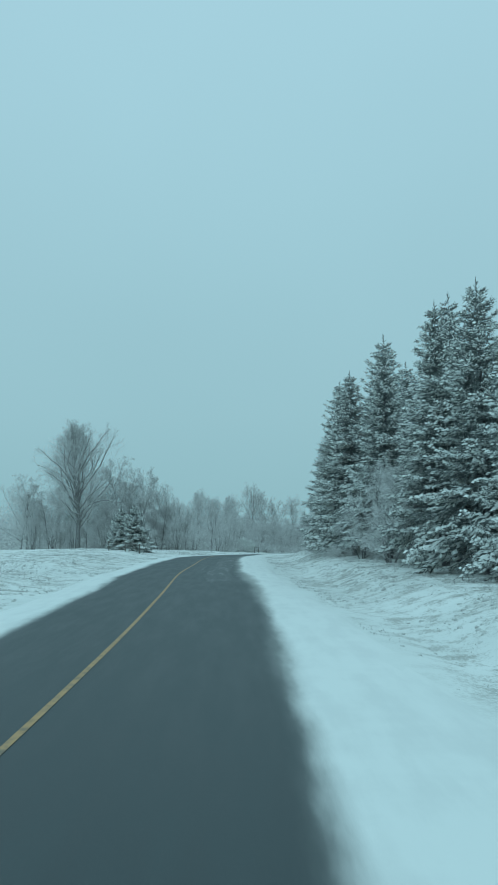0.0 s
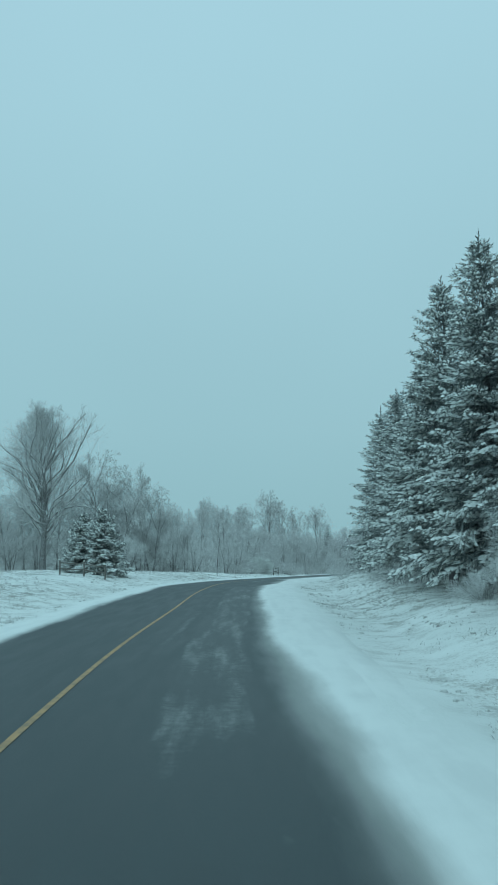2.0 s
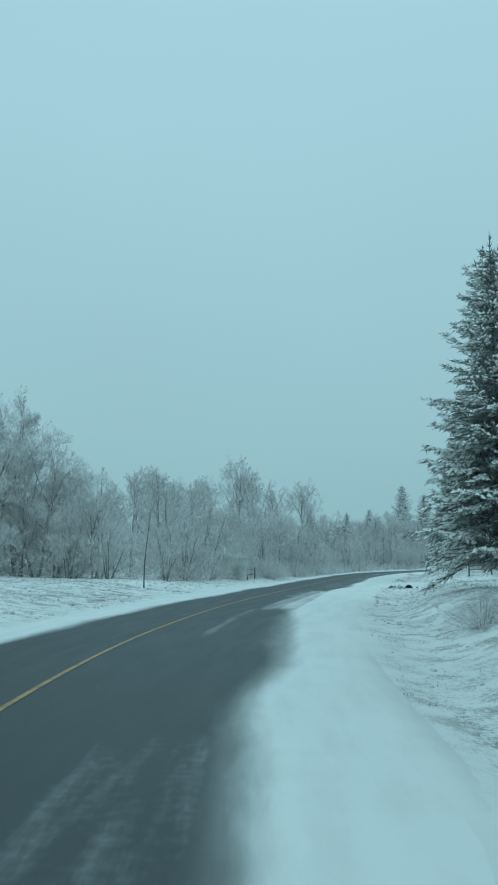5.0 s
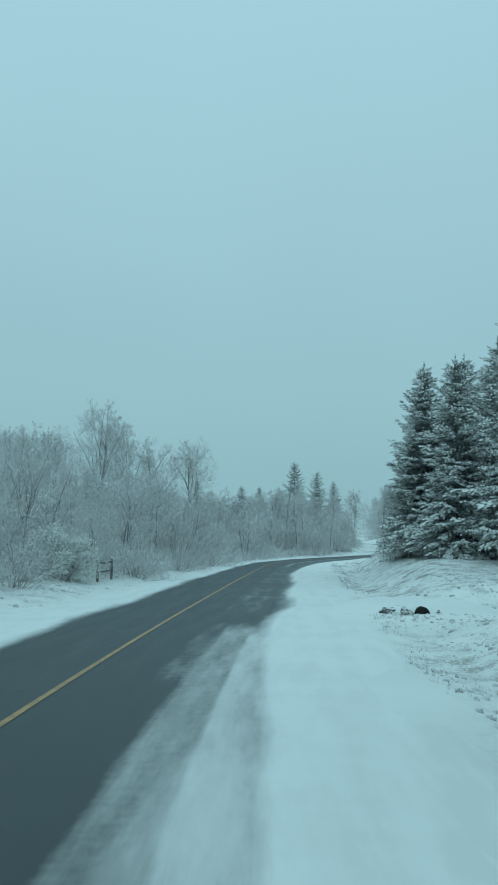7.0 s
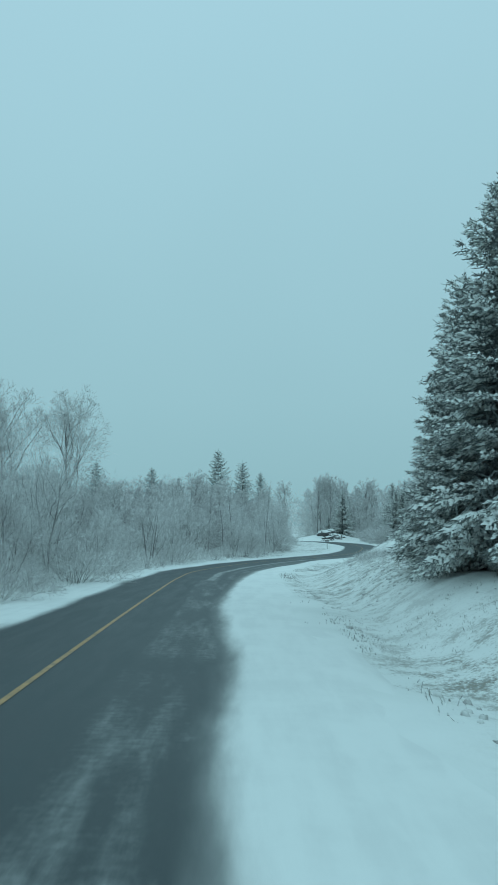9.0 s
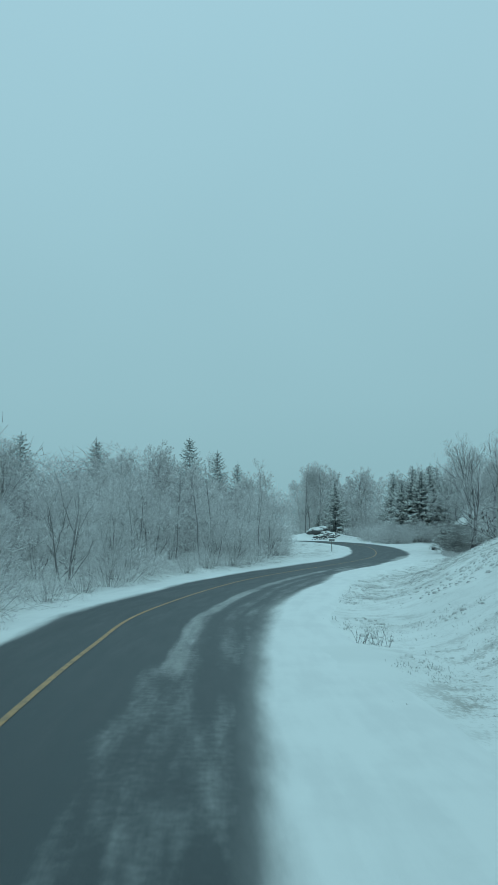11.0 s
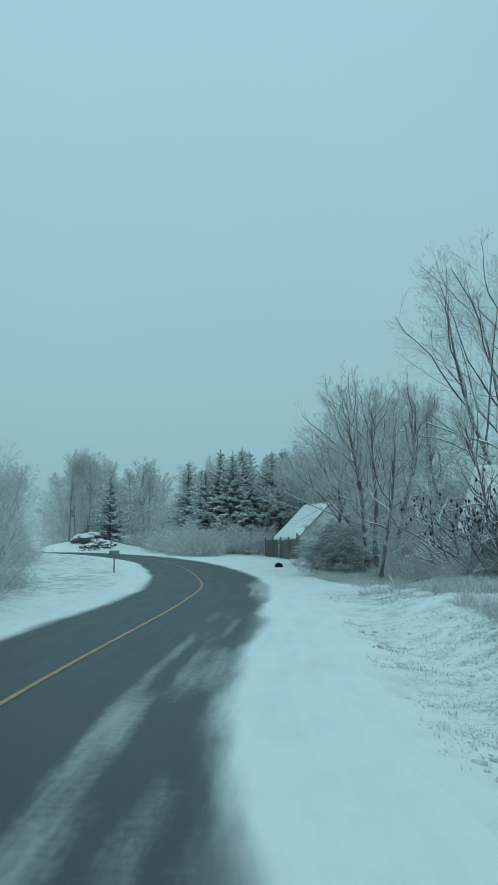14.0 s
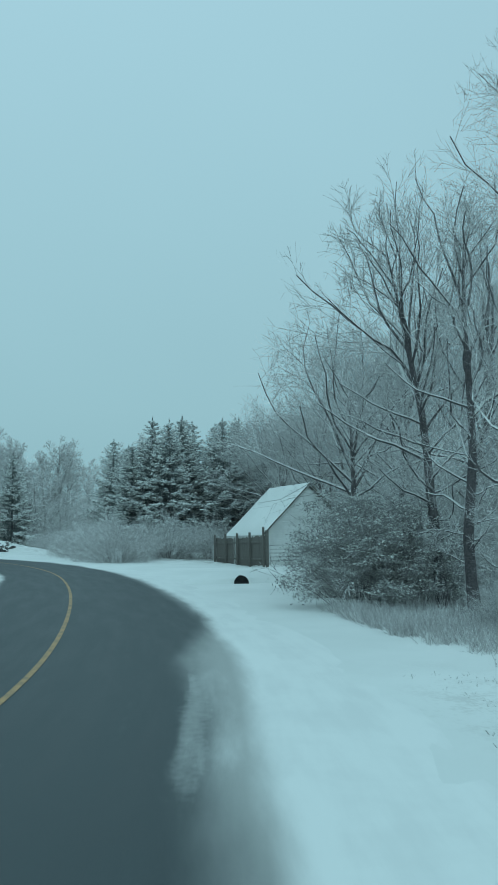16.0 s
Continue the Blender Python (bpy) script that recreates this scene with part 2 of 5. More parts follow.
def step(x, a, b):
    k = np.clip((np.asarray(x, float) - a) / (b - a), 0, 1)
    return k * k * (3 - 2 * k)


def grade(y):
    """The road climbs to a crest before the first bend, and gently towards the far one."""
    return 1.3 * step(y, 175, 265) - 0.021 * 4.0 * np.logaddexp(0, (73 - np.maximum(y, -60.0)) / 4.0)


def road_place(s, d):
    """The world's x and y at s metres along the road and d metres right of its centre line."""
    x, y = np.interp(s, ALONG, AXIS[:, 0]), np.interp(s, ALONG, AXIS[:, 1])
    rx, ry = np.interp(s, ALONG, RIGHT[:, 0]), np.interp(s, ALONG, RIGHT[:, 1])
    return x + rx * d, y + ry * d


def road_coords(x, y):
    """Metres along the road and right of its centre line for places in the world."""
    x, y = np.ravel(np.asarray(x, float)), np.ravel(np.asarray(y, float))
    s, d = np.empty(len(x)), np.empty(len(x))
    for i in range(0, len(x), 20000):
        q = np.c_[x[i : i + 20000], y[i : i + 20000]]
        k = ((q[:, None, :] - AXIS[None, ::3, :]) ** 2).sum(2).argmin(1) * 3
        w = q - AXIS[k]
        s[i : i + 20000] = ALONG[k] + (w * WAY[k]).sum(1)
        side = (w * RIGHT[k]).sum(1)
        d[i : i + 20000] = np.where(side < 0, -1, 1) * np.hypot(*w.T)
        near = np.hypot(*w.T) < 12
        d[i : i + 20000] = np.where(near, side, d[i : i + 20000])
    return s, d


def wave(x, y, scale, seed):
    """Smooth lattice noise in two octaves, about -1 to 1."""
    table = np.random.RandomState(seed).uniform(-1, 1, 4096)
    total = 0
    for size, weight in ((scale, 0.75), (scale * 0.43, 0.4)):
        u, v = x / size + 7.3 * seed, y / size - 3.1 * seed
        i, j = np.floor(u).astype(int), np.floor(v).astype(int)
        fu, fv = u - i, v - j
        fu, fv = fu * fu * (3 - 2 * fu), fv * fv * (3 - 2 * fv)

        def corner(a, b):
            return table[(a * 73 + b * 1259 + (a * b) % 97 * 31) % 4096]

        total = total + weight * ((corner(i, j) * (1 - fu) + corner(i + 1, j) * fu) * (1 - fv) + (corner(i, j + 1) * (1 - fu) + corner(i + 1, j + 1) * fu) * fv)
    return total * 1.25


def land(x, y):
    """Height of the ground, and how thin the snow lies there."""
    x, y = np.asarray(x, float), np.asarray(y, float)
    shape = x.shape
    x, y = x.ravel(), y.ravel()
    s, d = road_coords(x, y)
    r, left = np.maximum(d, 0), np.maximum(-d, 0)
    drive = step(s, 104.5, 106.5) * (1 - step(s, 112, 114.5))
    drive2 = step(s, 208, 211) * (1 - step(s, 222, 226))
    bank = step(s, 145, 160) * (1 - step(s, 180, 196))
    open_r = 1 - step(s, 196, 206)
    rw = r + 0.5 * wave(x, y, 3.0, 21)
    ditch = -0.22 * step(rw, 3.9, 5.8) * (1 - step(rw, 5.8, 7.6)) * (1 - drive) * open_r
    low = (0.45 + 0.60 * step(s, 114, 124) * (1 - step(s, 146, 156))) * step(r, 5.5, 8.8) * (1 - bank) * (1 - drive) * open_r
    high = (1.9 * step(r, 6.2, 11.8) + 0.5 * step(r, 11, 22)) * bank
    lrise = (0.55 * step(left, 3.6, 9.0)) * (1 - step(s, 95, 120)) + 0.30 * step(left, 3.2, 6.5) * step(s, 95, 120) * (1 - step(s, 196, 204))
    h = grade(y) + ditch + low + high + lrise
    h += (wave(x, y, 60, 3) * 0.25 + wave(x, y, 23, 4) * 0.12) * step(np.abs(d), 7, 16)
    h += 1.4 * np.exp(-(((x - 62.5) / 6.5) ** 2 + ((y - 260.5) / 3.5) ** 2))
    verge_r = step(rw, 4.2, 5.8) * (1 - 0.9 * drive) * (1 - 0.85 * step(s, 200, 206) * (1 - step(r, 9, 12)))
    verge_l = step(left + 0.4 * wave(x, y, 3.0, 22), 3.2, 4.8)
    verge = np.maximum(verge_r, verge_l)
    h += (wave(x, y, 2.4, 5) * 0.06 + wave(x, y, 1.5, 6) * 0.04 + wave(x, y, 6.0, 7) * 0.06) * verge
    h += wave(x, y, 3.0, 8) * 0.02 * step(np.abs(d), 2.6, 3.6)
    h -= 0.10 * (1 - step(np.abs(d), 3.1, 4.0))
    clear = step(s, 203, 208) * (1 - step(s, 232, 238)) * (1 - step(r, 11, 13)) * (r > 0)
    thin = verge * (1 - clear) * (0.55 + 0.45 * wave(x, y, 7.0, 9))
    return h.reshape(shape), np.clip(thin, 0, 1).reshape(shape)


def ground_z(x, y):
    return float(land(np.array([x]), np.array([y]))[0][0])


def build_ground():
    def spread(a, b, stepw, far):
        core = np.arange(a, b + 0.01, stepw)
        tail = stepw * 1.35 ** np.arange(1, 26)
        tail = np.cumsum(tail)
        tail = tail[tail < far]
        return np.r_[(a - tail)[::-1], core, b + tail]

    xs, ys = spread(-34, 92, 0.6, 2600), spread(-12, 285, 0.6, 2600)
    gx, gy = np.meshgrid(xs, ys)
    z, thin = land(gx, gy)
    far = np.hypot(np.maximum(np.abs(gx - 29) - 63, 0), np.maximum(np.abs(gy - 136) - 149, 0))
    z = z + 0.022 * np.minimum(far, 400) * (gy > 150)
    nx, ny = len(xs), len(ys)
    k = (np.arange(ny - 1)[:, None] * nx + np.arange(nx - 1)[None, :]).ravel()
    me = bpy.data.meshes.new("ground")
    me.from_pydata(np.c_[gx.ravel(), gy.ravel(), z.ravel()].tolist(), [], np.c_[k, k + 1, k + nx + 1, k + nx].tolist())
    me.attributes.new("thin", "FLOAT", "POINT").data.foreach_set("value", thin.ravel())
    me.materials.append(M_GROUND)
    me.polygons.foreach_set("use_smooth", [True] * len(me.polygons))
    tagged(new("ground", me), "snow-covered ground with stubble and weeds showing through", "ground", "", "structure")


EDGE_S = (-30, 10, 13, 19, 26, 34, 40, 44, 54, 64, 72, 75, 80, 84, 88, 93, 98, 102, 105, 107, 110, 114, 118, 124, 132, 140, 147, 153, 164, 169, 174, 177, 181, 187, 188, 192, 194, 197, 199, 204, 218, 240, 330)
EDGE_D = (2.6, 2.65, 2.85, 2.9, 3.2, 3.3, 3.15, 2.9, 2.8, 2.7, 2.75, 3.25, 3.0, 2.8, 2.45, 2.45, 2.3, 2.16, 2.2, 2.2, 2.7, 2.54, 2.42, 2.5, 2.2, 2.4, 2.8, 3.12, 3.1, 3.4, 3.2, 2.7, 2.55, 2.5, 2.62, 2.65, 2.48, 2.42, 2.65, 2.6, 3.05, 2.75, 2.6)
RIM_S = (-30, 12, 19, 26, 32, 40, 48, 56, 72, 75, 81, 86, 90, 106, 110, 116, 124, 132, 146, 149, 153, 160, 166, 171, 176, 186, 193, 196, 198, 201, 207, 212, 330)
RIM_D = (2.45, 2.47, 2.7, 2.8, 2.75, 2.65, 2.5, 2.4, 2.4, 2.75, 2.5, 2.3, 2.3, 2.1, 2.35, 2.15, 2.2, 1.9, 2.4, 2.6, 2.85, 2.75, 3.05, 3.1, 2.6, 2.3, 2.3, 2.28, 2.2, 2.0, 1.82, 2.7, 2.5)
LEFT_S = (-30, 20, 45, 70, 82, 95, 110, 127, 140, 160, 168, 178, 205, 330)
LEFT_D = (2.25, 2.3, 2.7, 2.65, 2.2, 2.12, 2.0, 1.98, 1.75, 1.65, 1.8, 2.1, 2.3, 2.4)
# slush in the lane: from and to along the road, from and to across it, how much
SLUSH = [(33, 70, 1.3, 2.45, 0.36), (32, 60, 1.5, 1.68, 0.42), (40, 52, 0.75, 1.0, 0.3), (79, 89, 1.15, 1.4, 0.5), (88.5, 105, 1.42, 2.7, 0.72), (88.5, 104, 1.95, 2.7, 0.88), (97, 105, 1.05, 1.5, 0.45),
         (107, 122, 1.0, 2.2, 0.34), (113.5, 114.3, 1.2, 2.4, 0.5), (122, 147, 1.1, 2.4, 0.36), (145, 182, 1.36, 1.78, 0.66), (145, 178, 1.5, 2.0, 0.48), (146, 178, 1.7, 3.0, 0.44), (176, 189, 1.3, 1.55, 0.55), (181.5, 187, 1.75, 2.7, 0.62), (187, 196, 1.2, 2.2, 0.33), (188, 193, 1.95, 2.15, 0.6), (200, 207, 1.9, 2.65, 0.68)]


def snow_edge(s):
    """Metres right of the centre line at which the packed snow begins."""
    return np.interp(s, EDGE_S, EDGE_D)


def slush_at(s, d):
    most = np.full_like(s, 0.04)
    drift = 0.04 * wave(s, 0 * s, 9.0, 31) + 0.04 * wave(s, d, 1.3, 32)
    for s0, s1, d0, d1, much in SLUSH:
        soft = min(1.6, (s1 - s0) * 0.3)
        k = step(s, s0 - soft, s0 + soft) * (1 - step(s, s1 - soft, s1 + soft)) * step(d + drift, d0 - 0.12, d0 + 0.10) * (1 - step(d + drift, d1 - 0.10, d1 + 0.14))
        most = np.maximum(most, much * k)
    # bare wheel tracks
    tracks = np.exp(-(((d - 1.95 - drift) / 0.16) ** 2)) + 0.8 * np.exp(-(((d - 2.5 - drift) / 0.14) ** 2))
    return most * (1 - 0.55 * tracks * step(s, 140, 146) * (1 - step(s, 176, 181)))


def build_road():
    ss = np.arange(-24, 322, 0.45)
    ds = np.r_[np.linspace(-4.2, -2.0, 15), np.linspace(-1.7, 0.6, 8), np.linspace(0.7, 3.4, 46), np.linspace(3.6, 5.0, 8)]
    gs, gd = np.meshgrid(ss, ds, indexing="ij")
    x, y = road_place(gs, gd)
    right, left = gd - snow_edge(gs), -gd - (np.interp(gs, LEFT_S, LEFT_D) + 0.06 * np.sin(gs * 0.37))
    veil = np.maximum(gd - np.interp(gs, RIM_S, RIM_D), left + 0.12)
    cover = np.maximum(right, left)
    z = grade(y) - 0.012 * np.abs(gd) + 0.045 * step(cover, -0.05, 0.35)
    outer = step(np.maximum(gd - 4.2, -gd - 3.4), 0.0, 0.8)
    z = z * (1 - outer) + (land(x, y)[0] - 0.08) * outer
    slush = slush_at(gs, gd)
    n = len(ds)
    k = (np.arange(len(ss) - 1)[:, None] * n + np.arange(n - 1)[None, :]).ravel()
    me = bpy.data.meshes.new("road")
    me.from_pydata(np.c_[x.ravel(), y.ravel(), z.ravel()].tolist(), [], np.c_[k, k + 1, k + n + 1, k + n].tolist())
    me.attributes.new("cover", "FLOAT", "POINT").data.foreach_set("value", cover.ravel())
    me.attributes.new("slush", "FLOAT", "POINT").data.foreach_set("value", slush.ravel())
    me.attributes.new("veil", "FLOAT", "POINT").data.foreach_set("value", veil.ravel())
    uv = me.uv_layers.new(name="along")
    loops = np.empty(len(me.loops), int)
    me.loops.foreach_get("vertex_index", loops)
    uv.data.foreach_set("uv", np.c_[gd.ravel()[loops], gs.ravel()[loops]].ravel())
    me.materials.append(M_ROAD)
    me.polygons.foreach_set("use_smooth", [True] * len(me.polygons))
    me.flip_normals()
    tagged(new("road", me), "wet dark asphalt road with slush and snow along its sides", "road", "", "structure")
    line = Buf()
    ss = np.arange(-24, 300, 0.5)
    verts = []
    for d in (-0.042, 0.042):
        x, y = road_place(ss, np.full_like(ss, d))
        verts.append(np.c_[x, y, grade(y) + 0.004])
    m = len(ss)
    line.add(np.concatenate(verts), [(i, m + i, m + i + 1, i + 1) for i in range(m - 1)])
    whole("centre_line", line, M_PAINT, "worn yellow centre line painted on the asphalt", "road marking", "structure")


build_ground()
build_road()


# ---- trees ----
def unit(v):
    return v / (np.linalg.norm(v, axis=-1, keepdims=True) + 1e-9)


def tubes(buf, pts, radii, sides=3):
    """Many tubes at once: pts (count, points, 3), radii (count, points)."""
    c, n = pts.shape[:2]
    way = unit(np.gradient(pts, axis=1))
    ref = np.where(np.abs(way[:, :1, 2:]) > 0.8, np.array((1.0, 0, 0)), np.array((0, 0, 1.0)))
    side = unit(np.cross(way, np.broadcast_to(ref, way.shape)))
    other = np.cross(way, side)
    a = np.arange(sides) * 2 * np.pi / sides
    ring = np.cos(a)[None, None, :, None] * side[:, :, None, :] + np.sin(a)[None, None, :, None] * other[:, :, None, :]
    verts = (pts[:, :, None, :] + ring * radii[:, :, None, None]).reshape(-1, 3)
    j = np.arange(sides)
    k = np.arange(n - 1)[:, None] * sides
    quad = np.stack([k + j, k + (j + 1) % sides, k + sides + (j + 1) % sides, k + sides + j], -1).reshape(-1, 4)
    faces = (quad[None] + (np.arange(c) * n * sides)[:, None, None]).reshape(-1, 4)
    buf.add(verts, faces.tolist())


def ribbons(buf, a, b, wide, g, tip=0.4):
    """Thin tapering slips from a to b, each turned at random."""
    side = unit(np.cross(b - a, g.normal(0, 1, a.shape))) * np.asarray(wide)[..., None] / 2
    verts = np.stack([a - side, a + side, b + side * tip, b - side * tip], 1).reshape(-1, 3)
    buf.add(verts, (np.arange(len(a))[:, None] * 4 + np.arange(4)).tolist())


def lines(g, start, way, length, segs, wobble, rise):
    """Wandering lines (count, segs + 1, 3); rise bends them up or down."""
    pts, w = [start], unit(way)
    for _ in range(segs):
        w = unit(w + g.normal(0, wobble, w.shape) + np.array((0, 0, rise)))
        pts.append(pts[-1] + w * (length / segs)[:, None])
    return np.stack(pts, 1)


def shoots(g, parents, count, kmin, angle, ratio, segs, wobble, rise, level=0.35):
    """Side shoots off lines: count a parent, evenly spread along it, shorter towards its end."""
    n = parents.shape[1]
    who = np.repeat(np.arange(len(parents)), count)
    k = kmin + (1 - kmin) * (np.tile(np.arange(count), len(parents)) + g.uniform(0, 1, len(who))) / count
    i = np.minimum((k * (n - 1)).astype(int), n - 2)
    a, b = parents[who, i], parents[who, i + 1]
    p = a + (b - a) * (k * (n - 1) - i)[:, None]
    w = unit(b - a)
    t = g.uniform(0, 6.283, len(who))
    side = unit(np.cross(w, np.stack([np.cos(t), np.sin(t), np.full_like(t, level)], 1)))
    turn = g.uniform(*angle, len(who))[:, None]
    size = np.linalg.norm(parents[who, -1] - parents[who, 0], axis=1) * g.uniform(*ratio, len(who)) * (1.35 - k)
    return lines(g, p, w * np.cos(turn) + side * np.sin(turn), size, segs, wobble, rise), k


def to_envelope(p, w, height, wide, middle, low):
    """How far a limb runs from p along w before it leaves an egg-shaped crown."""
    t = np.linspace(0.1, height, 60)
    q = p[:, None, :] + w[:, None, :] * t[None, :, None]
    dz = q[..., 2] - middle
    k = np.hypot(q[..., 0], q[..., 1]) ** 2 / wide**2 + dz**2 / np.where(dz > 0, height - middle, middle - low) ** 2
    return t[np.maximum((k < 1).sum(1) - 1, 0)]


def bare_tree(seed, height, radius, fork=0.2, spread=(0.5, 0.9), limbs=20, second=7, third=6, fourth=4, twig=0.010, stems=1, wide=0.3, middle=0.55, bole=0.85, rise=0.05, lean=(0.0, 0.0), end=0.022, stout=0.022, tiers=None):
    """The trunk with limbs, and the crown of finer branches, of a leafless tree; wide and middle shape its outline, tiers the lean of its lowest and highest limbs."""
    g = np.random.RandomState(seed)
    wood, fine = Buf(), Buf()
    per = max(3, limbs // stems)
    for q in range(stems):
        a = 6.283 * q / stems + g.uniform(0, 1)
        out = 0.0 if stems == 1 else g.uniform(0.15, 0.35)
        tall = height * (1.0 if q == 0 else g.uniform(0.75, 0.97))
        base = np.array([[math.cos(a) * 0.12 * (stems > 1), math.sin(a) * 0.12 * (stems > 1), -0.2]])
        trunk = lines(g, base, np.array([[math.cos(a) * out + lean[0], math.sin(a) * out + lean[1], 1.0]]), np.array([tall * bole]), 9, 0.05, 0.03)
        t = np.linspace(0, 1, 10)
        tubes(wood, trunk, (radius * (1 - t) ** 0.8 + twig * 1.2 + 0.3 * radius * (t == 0))[None], 7)
        k = fork / bole + (0.99 - fork / bole) * (np.arange(per) + g.uniform(0, 1, per)) / per
        i = np.minimum((k * 9).astype(int), 8)
        p = trunk[0, i] + (trunk[0, i + 1] - trunk[0, i]) * (k * 9 - i)[:, None]
        w = unit(trunk[0, i + 1] - trunk[0, i])
        ang = 2.4 * np.arange(per) + g.uniform(-0.5, 0.5, per)
        side = np.stack([np.cos(ang), np.sin(ang), np.zeros(per)], 1)
        turn = (g.uniform(*spread, per) * (1.2 - 0.7 * k))[:, None]
        if tiers:
            turn = (np.interp(k, (0.25, 0.5, 0.7), (tiers[0], tiers[0] * 0.6 + tiers[1] * 0.4, tiers[1])) + g.uniform(-0.18, 0.18, per))[:, None]
        way = w * np.cos(turn) + side * np.sin(turn)
        size = to_envelope(p - np.array((lean[0], lean[1], 0)) * p[:, 2:], way, tall, wide * height, middle * tall, fork * tall * 0.5) * g.uniform(0.72, 1.05, per)
        limb = lines(g, p, way, size, 7, 0.19, rise)
        r1 = np.clip(radius * 0.55 * (1 - k) ** 0.5, twig * 1.8, size * stout)
        tubes(wood, limb, r1[:, None] * np.linspace(1, 0.25, 8)[None] + twig * 0.3, 4)
        b2, k2 = shoots(g, limb, second, 0.15, (0.45, 0.9), (0.34, 0.62), 3, 0.16, rise)
        r2 = np.maximum(np.repeat(r1, second) * 0.4 * (1.2 - k2), twig)
        tubes(fine, b2, r2[:, None] * np.linspace(1, 0.4, 4)[None], 3)
        b3, _ = shoots(g, b2, third, 0.12, (0.4, 0.95), (0.4, 0.75), 1, 0.10, rise)
        ribbons(fine, b3[:, 0], b3[:, 1], np.full(len(b3), max(end, twig * 1.4)), g, 0.5)
        if fourth:
            b4, _ = shoots(g, b3, fourth, 0.1, (0.4, 1.0), (0.5, 1.0), 1, 0.1, rise)
            ribbons(fine, b4[:, 0], b4[:, 1], np.full(len(b4), end), g, 0.5)
    return wood, fine


def bush(seed, height, width, stems=44, second=8, third=6, twig=0.005):
    g = np.random.RandomState(seed)
    wood, fine = Buf(), Buf()
    a, r = g.uniform(0, 6.283, stems), g.uniform(0, 1, stems) ** 0.6
    base = np.stack([np.cos(a) * r * width * 0.22, np.sin(a) * r * width * 0.22, np.full(stems, -0.1)], 1)
    way = np.stack([np.cos(a) * r * width * 0.62, np.sin(a) * r * width * 0.62, height * (1.0 - 0.5 * r)], 1)
    stem = lines(g, base, way, np.linalg.norm(way, axis=1) * g.uniform(0.75, 1.1, stems), 3, 0.14, -0.10)
    tubes(wood, stem, np.linspace(twig * 2.6, twig, 4)[None].repeat(stems, 0), 3)
    b2, _ = shoots(g, stem, second, 0.15, (0.4, 1.1), (0.3, 0.55), 2, 0.15, 0.0)
    ribbons(fine, b2[:, 0], b2[:, -1], np.full(len(b2), twig * 2.6), g, 0.6)
    b3, _ = shoots(g, b2, third, 0.1, (0.4, 1.2), (0.5, 1.0), 1, 0.1, 0.0)
    ribbons(fine, b3[:, 0], b3[:, 1], np.full(len(b3), twig * 3.4), g)
    return wood, fine


def tree_thing(name, label, buffers, mats, parts, category="tree", group=""):
    base = thing(name, label, category, group)
    for b, m, p in zip(buffers, mats, parts):
        part(p, b, m, base)
    return base


